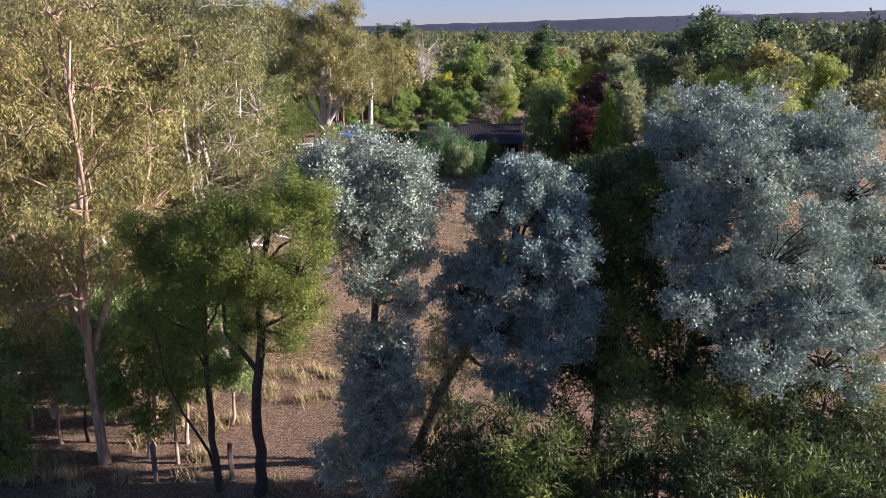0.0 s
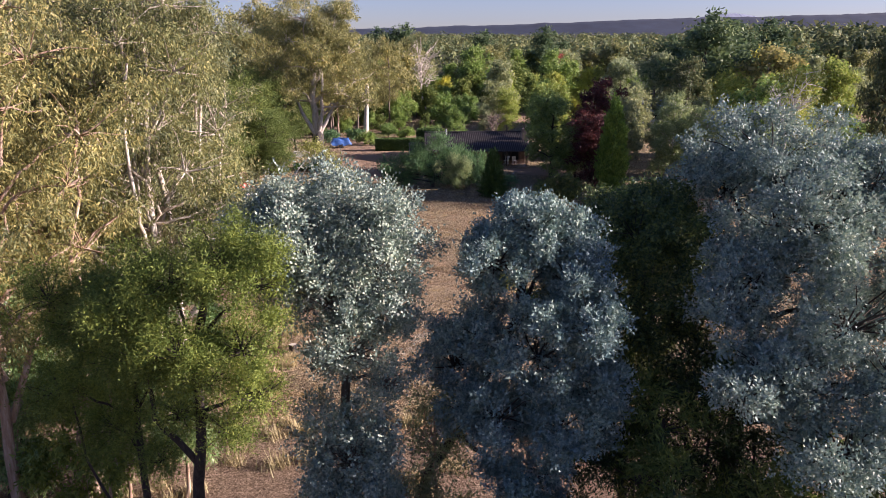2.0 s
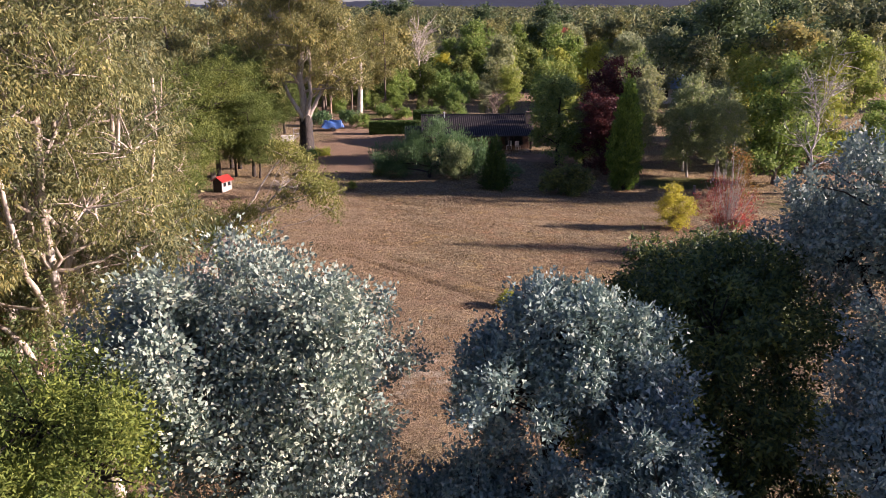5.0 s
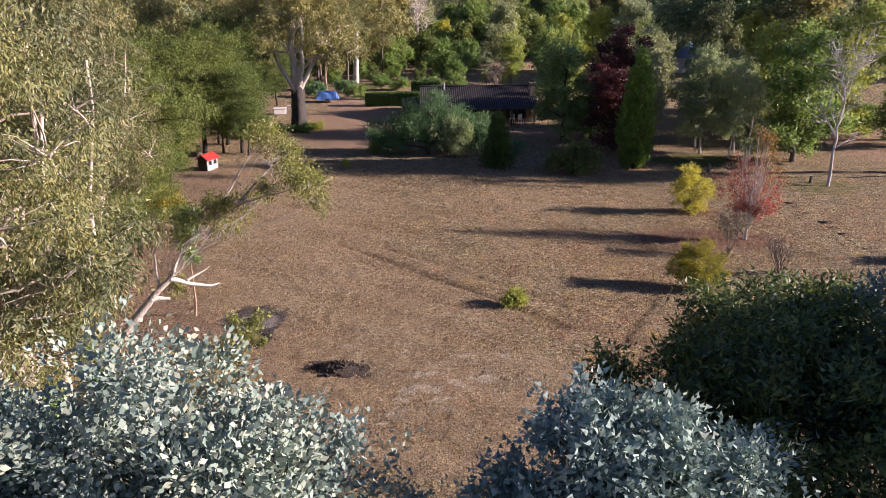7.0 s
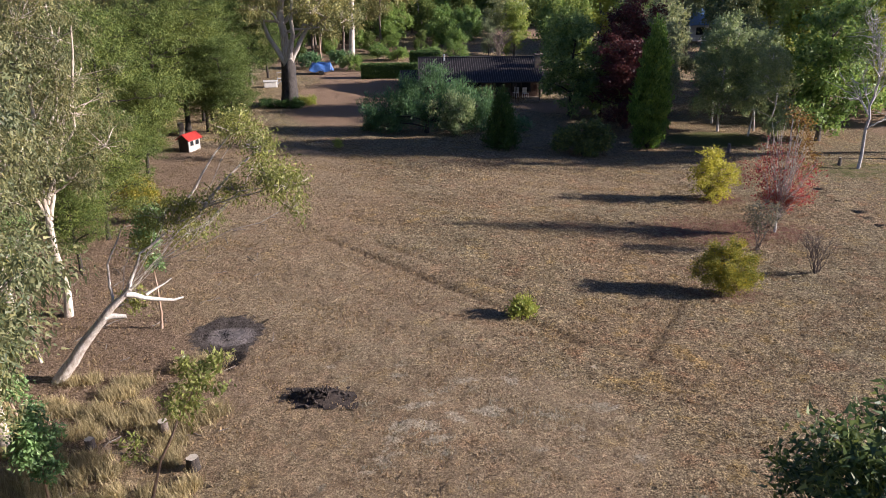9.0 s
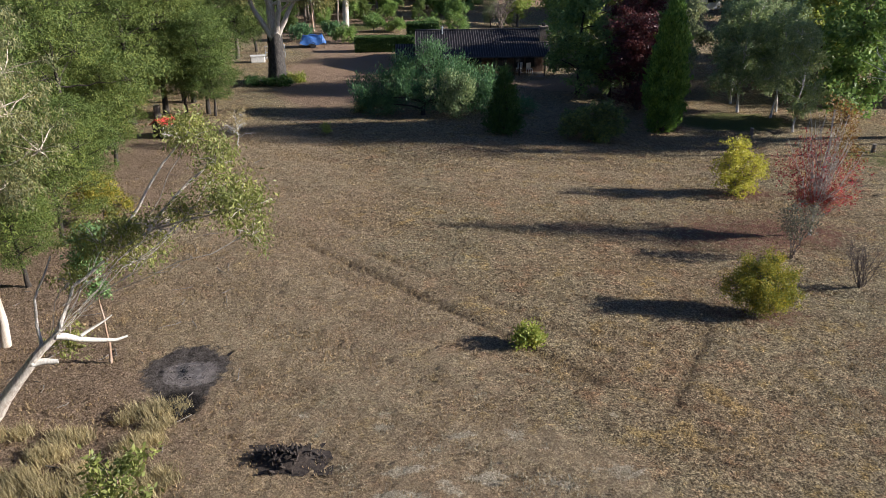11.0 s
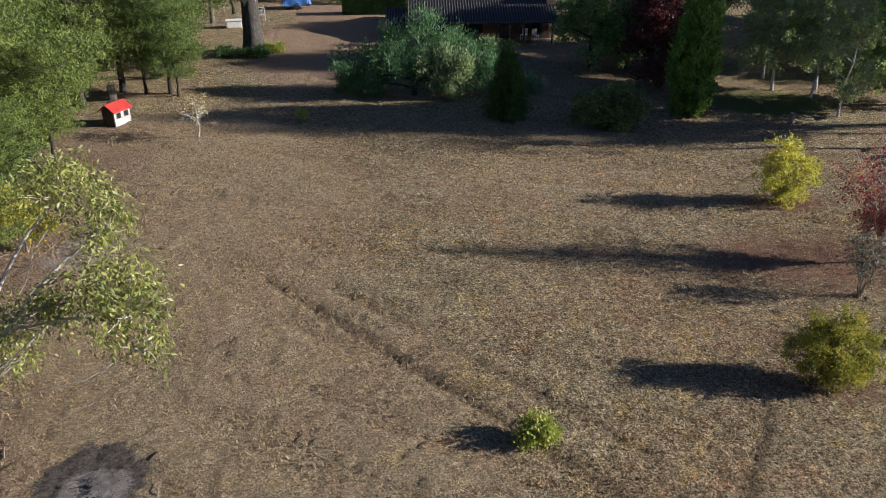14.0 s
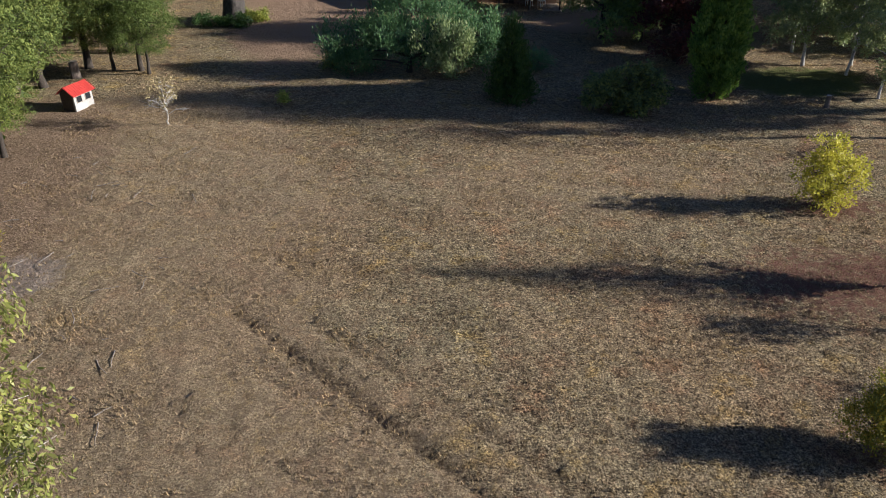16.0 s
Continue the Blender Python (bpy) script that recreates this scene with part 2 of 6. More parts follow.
def leaf_cloud(rng, blobs, count, per, length, width, spray=0.3, droop=0.2, shell=0.5, along=0.6, lump=0.2, blade=False, face=0.3, together=0.7):
    """Leaves in sprigs over the lumpy shells of a crown's masses: blobs are (centre, radii)."""
    c = np.array([b[0] for b in blobs], float)
    r = np.array([b[1] for b in blobs], float)
    wt = (r[:, 0] * r[:, 1] + r[:, 0] * r[:, 2] + r[:, 1] * r[:, 2])
    ns = max(1, count // per)
    k = rng.choice(len(blobs), ns, p=wt / wt.sum())
    u = unit(rng.normal(size=(ns, 3)))
    ph = rng.uniform(0, 6.28, (len(blobs), 3))[k]
    bumps = np.sin(u[:, 0] * 5 + ph[:, 0]) * np.sin(u[:, 1] * 5 + ph[:, 1]) + np.sin(u[:, 2] * 6 + ph[:, 2]) * 0.6
    f = (shell + (1 - shell) * np.sqrt(rng.random(ns))) * (1 + lump * bumps) * rng.uniform(0.9, 1.08, ns)
    p = c[k] + r[k] * u * f[:, None]
    axis = unit(u / r[k] * r[k].mean(1, keepdims=True) + rng.normal(0, 0.45, (ns, 3)) + np.array([0, 0, -droop]))
    n = ns * per
    s = np.repeat(np.arange(ns), per)
    t = np.tile(np.linspace(0, 1, per), ns) - 0.5
    size = rng.uniform(0.7, 1.25, n)
    pos = p[s] + axis[s] * (t * spray)[:, None] + rng.normal(0, spray * 0.22, (n, 3))
    d = unit(axis[s] * along + unit(rng.normal(size=(n, 3))) * (1 - along * 0.5) + np.array([0, 0, -droop]))
    tilt = unit(unit(rng.normal(size=(ns, 3)))[s] * together + unit(rng.normal(size=(n, 3))) * (1 - together))
    side = unit(np.cross(d, axis[s] * face + tilt * (1 - face)))
    nrm = np.cross(d, side)
    L, W = (length * size)[:, None], (width * size)[:, None]
    if blade:
        v = np.stack([pos + side * W * 0.5, pos - side * W * 0.5, pos + d * L], 1)
        return v.reshape(-1, 3), np.arange(n * 3).reshape(-1, 3)
    v = np.empty((n, 4, 3))
    v[:, 0] = pos
    v[:, 1] = pos + d * L * 0.5 + side * W * 0.5 + nrm * W * 0.15
    v[:, 2] = pos + d * L
    v[:, 3] = pos + d * L * 0.5 - side * W * 0.5 + nrm * W * 0.15
    return v.reshape(-1, 3), np.arange(n * 4).reshape(-1, 4)


def twigs_for(rng, blobs, per_blob, radius=0.012, reach=0.95):
    out = []
    for c, r in blobs:
        c, r = np.array(c, float), np.array(r, float)
        for _ in range(per_blob):
            u = rng.normal(size=3)
            u /= np.linalg.norm(u)
            u[2] = u[2] * 0.8 + 0.15
            a = c + r * u * 0.1 - np.array([0, 0, r[2] * 0.3])
            b = c + r * u * reach * rng.uniform(0.7, 1)
            p = bent(rng, a, b, 4, 0.12, -0.03)
            out.append((p, np.linspace(radius * 1.8, radius * 0.4, 4)))
    return out


def clumped(rng, blobs, k, full=1.0):
    """Each mass of leaves broken into smaller tufts, with gaps between them."""
    out, lines = [], []
    for c, r in blobs:
        c, r = np.array(c, float), np.array(r, float)
        off = rng.uniform(0, 6.28)
        for i in range(k):
            f = 1 - 2 * (i + 0.5) / k
            a = i * 2.4 + off
            u = np.array([math.cos(a) * math.sqrt(1 - f * f), math.sin(a) * math.sqrt(1 - f * f), f]) + rng.normal(0, 0.18, 3)
            p = c + r * u * rng.uniform(0.5, 0.92)
            s = full * rng.uniform(0.2, 0.46) * min(1.0, math.sqrt(10 / k))
            out.append((p, r * s))
            lines.append((c - np.array([0, 0, r[2] * 0.25]), p))
    return out, lines


def grow(name, x, y, label, category, trunk, thick, blobs, leaf, bark, seed, group="", stems=(), z=None, twigs=14, sides=8, limb_label="", tufts=9, full=1.0, wood=0.12, branch=0.55, wob=0.07, fork=0.45, **leaves):
    """A tree or shrub: trunk line in metres from its base, limbs to each mass of leaves, twigs and leaves."""
    rng = np.random.default_rng(seed)
    ob = root(name, x, y, z, 0, label, category, group)
    trunk = np.array(trunk, float)
    fine = []
    for i in range(len(trunk) - 1):
        fine.append(bent(rng, trunk[i], trunk[i + 1], 5, 0.04)[:-1])
    fine = np.concatenate(fine + [trunk[-1:]])
    rad = np.linspace(thick, thick * 0.35, len(fine)) + thick * 0.28 * np.exp(-np.arange(len(fine)) * 1.6)
    put("trunk", mesh_of("trunk", *tubes([(fine, rad)], sides)), bark, ob, "", False)
    for s in stems:
        p = np.concatenate([bent(rng, s[i], s[i + 1], 5, 0.05)[:-1] for i in range(len(s) - 1)] + [np.array([s[-1]], float)])
        put("stem", mesh_of("stem", *tubes([(p, np.linspace(thick * fork, thick * fork * 0.33, len(p)))], sides)), bark, ob, "", False)
    for c, r in blobs:
        c = np.array(c, float)
        low = fine[fine[:, 2] < c[2] - 0.2 * r[2]]
        if len(low) < 2:
            low = fine[:2]
        j = len(low) - 1 - int(rng.integers(0, max(1, len(low) // 4)))
        p = bent(rng, low[j], c, 8, wob, 0.05)
        w = rad[j] * branch
        put("limb", mesh_of("limb", *tubes([(p, np.linspace(w, max(0.012, w * 0.3), 8))], max(4, sides - 2))), bark, ob, limb_label, False)
    masses, lines = clumped(rng, blobs, tufts, full) if tufts else (blobs, [])
    if twigs:
        fine_wood = twigs_for(rng, blobs, max(2, twigs // 2), max(0.008, thick * 0.06))
        fine_wood += [(bent(rng, a, b, 4, 0.1, 0.03), np.linspace(max(0.012, thick * wood), 0.006, 4)) for a, b in lines]
        tagged(put("twig_growth", mesh_of("twig_growth", *tubes(fine_wood, 3)), bark, ob, "", False), kind="stuff")

    if leaf is not None:
        put("crown", mesh_of("crown", *leaf_cloud(rng, masses, **leaves)), leaf, ob)
    return ob


def away(x, y, blobs, z=None):
    """Masses given in the world, from the foot of their tree."""
    g = gz(x, y) if z is None else z
    return [((c[0] - x, c[1] - y, c[2] - g), r if isinstance(r, tuple) else (r, r, r)) for c, r in blobs]


def foot(x, y, pts):
    return [(p[0] - x, p[1] - y, p[2] - gz(x, y)) for p in pts]


# ---- ground ----
def spread(marks):
    """Grid lines: (from, to, step), joined."""
    out = []
    for a, b, s in marks:
        out.append(np.arange(a, b - 1e-6, s))
    return np.concatenate(out + [[marks[-1][1]]])


GX = spread([(-4500, -500, 400), (-500, -100, 50), (-100, -30, 5), (-30, -14, 0.8), (-14, 24, 0.18), (24, 60, 1.0), (60, 160, 6), (160, 600, 55), (600, 4600, 400)])
GY = spread([(-400, -20, 40), (-20, 10, 3), (10, 28, 0.7), (28, 70, 0.18), (70, 125, 0.8), (125, 200, 4), (200, 900, 35), (900, 4500, 300)])
gxx, gyy = np.meshgrid(GX, GY)
gxf, gyf = gxx.ravel(), gyy.ravel()


def line_gap(x, y, a, b):
    """Distance from the segment a-b."""
    ax, ay, bx, by = *a, *b
    t = np.clip(((x - ax) * (bx - ax) + (y - ay) * (by - ay)) / ((bx - ax) ** 2 + (by - ay) ** 2), 0, 1)
    return np.hypot(x - ax - t * (bx - ax), y - ay - t * (by - ay))


def patch(cx, cy, rx, ry, soft=0.5):
    return 1 - smooth(1 - soft, 1 + soft, np.hypot((gxf - cx) / rx, (gyf - cy) / ry))


rut = np.exp(-(line_gap(gxf, gyf, (-3.4, 49.9), (6.6, 39.6)) / 0.14) ** 2) + 0.6 * np.exp(-(line_gap(gxf, gyf, (-1.0, 49.2), (7.4, 41.2)) / 0.17) ** 2)
rut = np.maximum(rut, 0.7 * np.exp(-(line_gap(gxf, gyf, (8.2, 38.0), (11.2, 43.0)) / 0.18) ** 2))
wav = 0.030 * np.sin(gxf * 0.9 + 0.7 * np.sin(gyf * 0.6)) * np.sin(gyf * 1.1 + gxf * 0.25) + 0.020 * np.sin(gyf * 2.3 + gxf * 0.9 + 2 * np.sin(gxf * 0.35))
stripe = 0.5 * gxf + 0.87 * gyf + 1.1 * np.sin(gxf * 0.17 + 0.6) + 0.5 * np.sin(gyf * 0.31)
wav = wav + 0.017 * np.sin(stripe * 5.2) * (0.55 + 0.45 * np.sin(gxf * 0.43 + 1.3 * np.sin(gyf * 0.29)))
near = (smooth(-40, -14, gxf) - smooth(24, 60, gxf)) * (smooth(10, 28, gyf) - smooth(70, 120, gyf))
rgrid = np.random.default_rng(5)
gzz = ground_z(gxf, gyf) + near * (wav - 0.11 * np.clip(rut, 0, 1) + rgrid.normal(0, 0.021, gxf.size))
nx, ny = len(GX), len(GY)
q = (np.arange(ny - 1)[:, None] * nx + np.arange(nx - 1)[None, :]).ravel()
ground_mesh = mesh_of("ground", np.stack([gxf, gyf, gzz], 1), np.stack([q, q + 1, q + 1 + nx, q + nx], 1))


def mark(name, values):
    a = ground_mesh.attributes.new(name, "FLOAT", "POINT")
    a.data.foreach_set("value", np.clip(values, 0, 1).astype(np.float32))


edge_x = -7.2 - 0.10 * (gyf - 30)
forest = (1 - smooth(edge_x - 4.5, edge_x + 3.0, gxf)) * (1 - smooth(62, 74, gyf)) + (1 - smooth(22, 31, gyf)) * 0.8
mark("litter", forest + 0.9 * patch(-14, 120, 11, 13, 0.4) + 0.55 * patch(-6.6, 37.6, 4.4, 3.8, 0.8))
mark("red", patch(16.2, 51.2, 5.2, 2.6, 0.8) * 0.62 + 0.6 * patch(17.6, 56.3, 2.2, 1.2, 0.8) + 0.5 * patch(13.4, 43.8, 2.0, 1.0, 0.8))
mark("ash", patch(-5.8, 40.5, 1.25, 1.3, 0.35) + 0.8 * patch(-5.5, 39.0, 0.8, 0.8, 0.5))
mark("pale", patch(-5.6, 40.3, 0.8, 0.7, 0.6) + patch(-10.6, 52.0, 1.6, 1.4, 0.5) * 0.7 + patch(-6.3, 71.5, 2.2, 2.0, 0.5) * 0.4)
mark("black", patch(-5.5, 38.6, 0.75, 0.75, 0.7) + 0.9 * patch(-2.05, 36.2, 1.0, 0.55, 0.3))
tuft_rng = np.random.default_rng(157)
TUFT_X = np.concatenate([tuft_rng.normal(2.2, 1.8, 60), tuft_rng.uniform(-3, 9, 40)])
TUFT_Y = np.concatenate([tuft_rng.normal(35.2, 1.6, 60), tuft_rng.uniform(29.5, 40, 40)])
mark("straw", 0.62 * sum(patch(a, b, k, k * 0.6, 0.8) for a, b, k in zip(TUFT_X, TUFT_Y, tuft_rng.uniform(0.12, 0.34, 100))))
mark("rut", np.clip(rut, 0, 1))
mark("path", patch(-5.5, 86, 5, 12, 0.5) + patch(-3, 103, 9, 6, 0.5) + 0.4 * patch(-1, 118, 4, 8, 0.5) + patch(22, 150, 10, 8, 0.4) + patch(47, 76, 12, 14, 0.4) + patch(16, 83, 6, 3, 0.5))
mark("green", patch(22.5, 70.5, 4.0, 2.6, 0.5) * 0.8 + patch(-7, 116, 3.5, 3, 0.5) + patch(28, 62, 4, 3, 0.6) * 0.5)
mark("wood", smooth(150, 200, gyf) + (1 - smooth(-90, -45, gxf)) + smooth(70, 120, gxf))
# tan earth; the broad western patches also paint warm sunlight into the lawn
mark("tan", patch(3.0, 33.5, 4.2, 3.0, 0.7) + 0.5 * patch(8, 58, 12, 4, 0.8) + 0.8 * patch(-10, 53, 7, 14, 0.8) + 0.8 * patch(-3, 40, 8, 10, 0.9) + 0.9 * patch(-11, 63, 6, 5, 0.8))


def ground_material():
    m, n, l, b = shader("dry_lawn")

    def attr(name, ragged=1.0, scale=1.6):
        a = n.new("ShaderNodeAttribute")
        a.attribute_name = name
        f = noise_of(n, l, scale, 5.0, 0.7)
        mt = n.new("ShaderNodeMath")
        mt.operation = "MULTIPLY_ADD"
        l.new(f, mt.inputs[0])
        mt.inputs[1].default_value, mt.inputs[2].default_value = ragged, -0.5 * ragged
        ad = n.new("ShaderNodeMath")
        ad.operation = "ADD"
        l.new(mt.outputs[0], ad.inputs[0])
        l.new(a.outputs["Fac"], ad.inputs[1])
        st = n.new("ShaderNodeMapRange")
        st.interpolation_type = "SMOOTHSTEP"
        st.inputs["From Min"].default_value, st.inputs["From Max"].default_value = 0.3, 0.7
        l.new(ad.outputs[0], st.inputs["Value"])
        return st.outputs[0]

    fine = noise_of(n, l, 17.0, 4.0, 0.75)
    mid = noise_of(n, l, 1.1, 5.0, 0.65)
    big = noise_of(n, l, 0.16, 3.0, 0.55)
    c = ramp(n, l, fine, [(0.37, (0.075, 0.057, 0.035)), (0.5, (0.25, 0.20, 0.127)), (0.63, (0.55, 0.45, 0.28))])
    tuft = noise_of(n, l, 6.5, 3.0, 0.65)
    c = blend(n, l, 0.85, c, ramp(n, l, tuft, [(0.36, (0.52, 0.48, 0.44)), (0.5, (1.0, 0.99, 0.98)), (0.64, (1.5, 1.46, 1.36))]), "MULTIPLY")
    c = blend(n, l, 0.75, c, ramp(n, l, mid, [(0.3, (0.72, 0.68, 0.66)), (0.55, (1.0, 1.0, 1.0)), (0.75, (1.22, 1.16, 1.02))]), "MULTIPLY")
    c = blend(n, l, 0.7, c, ramp(n, l, big, [(0.35, (1.04, 0.96, 0.92)), (0.65, (0.97, 1.03, 1.03))]), "MULTIPLY")
    c = blend(n, l, 0.9, c, ramp(n, l, noise_of(n, l, 0.85, 7.0, 0.75), [(0.36, (1.10, 0.90, 0.84)), (0.47, (0.98, 0.98, 1.0)), (0.54, (0.98, 1.0, 1.02)), (0.64, (1.20, 1.09, 0.76))]), "MULTIPLY")
    c = blend(n, l, attr("tan"), c, blend(n, l, 0.45, c, (0.42, 0.31, 0.20)))
    c = blend(n, l, attr("straw", 1.6, 7.0), c, ramp(n, l, fine, [(0.35, (0.26, 0.21, 0.145)), (0.5, (0.44, 0.37, 0.265)), (0.65, (0.63, 0.55, 0.42))]))
    litter = ramp(n, l, noise_of(n, l, 14.0, 5.0, 0.8), [(0.36, (0.11, 0.075, 0.05)), (0.5, (0.27, 0.19, 0.125)), (0.64, (0.50, 0.37, 0.26))])
    c = blend(n, l, attr("litter"), c, litter)
    c = blend(n, l, attr("red", 1.3, 3.0), c, ramp(n, l, noise_of(n, l, 16.0, 5.0, 0.8), [(0.3, (0.11, 0.06, 0.045)), (0.6, (0.25, 0.13, 0.09)), (0.8, (0.34, 0.24, 0.16))]))
    c = blend(n, l, attr("path"), c, ramp(n, l, fine, [(0.3, (0.26, 0.17, 0.11)), (0.7, (0.44, 0.31, 0.21))]))
    c = blend(n, l, attr("green"), c, ramp(n, l, fine, [(0.3, (0.07, 0.09, 0.03)), (0.7, (0.20, 0.20, 0.07))]))
    c = blend(n, l, attr("wood", 0.3), c, (0.07, 0.075, 0.035))
    c = blend(n, l, attr("ash", 1.9, 2.6), c, ramp(n, l, noise_of(n, l, 5.0, 6.0, 0.8), [(0.35, (0.05, 0.042, 0.036)), (0.65, (0.17, 0.145, 0.13))]))
    c = blend(n, l, attr("pale", 1.2, 4.0), c, blend(n, l, 0.5, c, (0.40, 0.35, 0.33)))
    c = blend(n, l, attr("black", 0.9, 4.0), c, ramp(n, l, noise_of(n, l, 12.0, 5.0, 0.8), [(0.35, (0.008, 0.008, 0.008)), (0.75, (0.06, 0.05, 0.045))]))
    ru = n.new("ShaderNodeAttribute")
    ru.attribute_name = "rut"
    half = n.new("ShaderNodeMath")
    half.operation = "MULTIPLY"
    half.inputs[1].default_value = 0.6
    l.new(ru.outputs["Fac"], half.inputs[0])
    c = blend(n, l, half.outputs[0], c, (0.10, 0.07, 0.045))
    l.new(c, b.inputs["Base Color"])
    b.inputs["Roughness"].default_value = 0.95
    b.inputs["Specular IOR Level"].default_value = 0.1
    bp = n.new("ShaderNodeBump")
    bp.inputs["Strength"].default_value, bp.inputs["Distance"].default_value = 1.0, 0.13
    l.new(fine, bp.inputs["Height"])
    b2 = n.new("ShaderNodeBump")
    b2.inputs["Strength"].default_value, b2.inputs["Distance"].default_value = 1.0, 0.4
    l.new(noise_of(n, l, 1.5, 4.0, 0.6, (0.55, 1.7, 1.0)), b2.inputs["Height"])
    b3 = n.new("ShaderNodeBump")
    b3.inputs["Strength"].default_value, b3.inputs["Distance"].default_value = 1.0, 0.14
    l.new(tuft, b3.inputs["Height"])
    l.new(b2.outputs[0], b3.inputs["Normal"])
    l.new(b3.outputs[0], bp.inputs["Normal"])
    l.new(bp.outputs[0], b.inputs["Normal"])
    return m


ground = put("ground", ground_mesh, ground_material(), None, "", False)
tagged(ground, "dry brown mown lawn with ruts and leaf litter", "ground", kind="structure")


# ---- distant hills ----
def hills(name, dist, span, base, height, seed, colours, label):
    rng = np.random.default_rng(seed)
    xs = np.linspace(*span, 240)
    k = np.zeros_like(xs)
    for w, a in ((2600, 0.5), (900, 0.25), (300, 0.1), (90, 0.05), (30, 0.03)):
        k += a * np.sin(xs / w * 6.283 + rng.uniform(0, 6.28)) * 0.5
    crest = base + height(xs) + 14 * k + rng.normal(0, 0.9, len(xs))
    rows = []
    for f, back in ((0.0, -500), (0.35, -300), (0.7, -140), (0.92, -40), (1.0, 0), (0.8, 150)):
        rows.append(np.stack([xs, np.full_like(xs, dist + back) + 20 * np.sin(xs / 130), f * crest], 1))
    v = np.concatenate(rows)
    n = len(xs)
    i = (np.arange(5)[:, None] * n + np.arange(n - 1)[None, :]).ravel()
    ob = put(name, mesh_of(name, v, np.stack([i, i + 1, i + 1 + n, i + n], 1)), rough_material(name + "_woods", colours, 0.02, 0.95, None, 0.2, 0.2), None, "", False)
    return tagged(ob, label, "hill", kind="structure")


# distance haze is painted into both colours: deep blue, then paler behind
hills("backdrop_ridge", 2700, (-2600, 2700), 70, lambda x: 16 + 0.008 * x + 0.024 * np.clip(x, 0, 3000), 3, [(0.004, 0.012, 0.031), (0.007, 0.018, 0.042), (0.012, 0.025, 0.054)], "wooded ridge on the horizon, tinted dark blue for haze")
hills("backdrop_hill", 4000, (900, 2000), 146, lambda x: 44 * np.exp(-((x - 1620) / 230) ** 2) + 14 * np.exp(-((x - 1200) / 120) ** 2), 4, [(0.20, 0.23, 0.31), (0.25, 0.28, 0.35)], "hill far behind the ridge, tinted pale for haze")


# ---- the row of trees that the path passes over ----
S = dict(count=36000, per=12, length=0.060, width=0.04, spray=0.2, droop=-0.1, shell=0.3, along=0.75, lump=0.35, tufts=17, full=1.15, face=0.35, blade=False)
x, y = -1.5, 18.2
grow("silver_gum_tree", x, y, "tall silver-blue gum with round leaves beside the lawn", "tree",
     foot(x, y, [(-1.5, 18.2, 0.6), (-1.35, 17.8, 3.5), (-1.1, 17.4, 6.5), (-1.0, 17.2, 9.6)]), 0.15,
     away(x, y, [((-1.1, 17.7, 9.65), (1.45, 1.35, 1.1)), ((-1.9, 17.0, 9.4), (1.0, 1.0, 1.0)), ((-0.5, 17.1, 9.0), (0.95, 1.0, 1.1)), ((-1.3, 18.2, 9.3), (1.2, 1.0, 0.9)), ((-0.35, 17.4, 7.7), (0.7, 0.7, 0.6)), ((-1.0, 16.9, 7.4), (1.0, 0.9, 0.8)), ((-2.5, 17.6, 9.2), (0.8, 0.9, 0.8)),
                 ((-0.9, 16.6, 5.6), (1.1, 0.95, 1.0)), ((-0.3, 16.9, 6.7), (0.5, 0.5, 0.4)), ((-1.0, 16.8, 4.2), (1.1, 0.95, 0.95)), ((-1.4, 16.9, 2.7), (1.25, 1.0, 0.8)), ((-2.3, 17.8, 9.7), (0.6, 0.7, 0.55)), ((-0.5, 17.2, 8.5), (0.95, 0.9, 0.85)), ((-1.3, 16.9, 8.4), (1.0, 0.9, 0.9)), ((-2.1, 17.0, 8.9), (0.9, 0.9, 0.8)), ((-2.7, 17.2, 9.4), (0.6, 0.7, 0.55)), ((-0.2, 17.6, 9.6), (0.75, 0.8, 0.85)), ((-0.9, 16.5, 5.4), (0.9, 0.8, 0.8)), ((-1.0, 16.7, 4.3), (0.9, 0.8, 0.8)), ((-1.4, 16.7, 2.8), (1.1, 0.9, 0.7)), ((-1.3, 17.0, 3.3), (0.9, 0.9, 0.7))]),
     SILVER, BARK_GREY, 11, "silver gums", twigs=16, **{**S, "count": 145000})
x, y = -0.3, 20.4
grow("silver_gum_tree", x, y, "spreading silver-blue gum with a leaning dark trunk", "tree",
     foot(x, y, [(-0.3, 20.4, 0.6), (0.5, 19.4, 3.2), (1.5, 18.2, 5.6), (2.3, 17.6, 7.8), (2.5, 17.7, 9.6)]), 0.17,
     away(x, y, [((2.4, 18.0, 9.5), (0.9, 0.9, 0.65)), ((3.0, 17.9, 9.2), (0.9, 0.9, 0.75)), ((1.75, 17.5, 8.9), (0.85, 0.9, 0.75)), ((3.2, 17.4, 8.5), (0.85, 0.9, 0.85)), ((3.4, 16.5, 7.9), (0.8, 0.8, 0.7)), ((1.4, 17.3, 7.5), (0.65, 0.65, 0.65)), ((1.0, 17.5, 6.9), (0.7, 0.7, 0.75)), ((1.2, 17.2, 5.9), (0.7, 0.7, 0.65)),
                 ((2.5, 16.7, 7.4), (1.05, 0.95, 0.9)), ((1.8, 16.6, 6.2), (0.85, 0.85, 0.75)), ((2.9, 16.5, 6.0), (1.0, 0.9, 0.8)), ((3.6, 16.8, 6.6), (0.7, 0.7, 0.7)), ((2.3, 16.4, 4.8), (0.85, 0.8, 0.7))]),
     SILVER, BARK_DARK, 12, "silver gums", twigs=14, **{**S, "count": 135000, "blade": True, "width": 0.046})
x, y = 7.6, 18.8
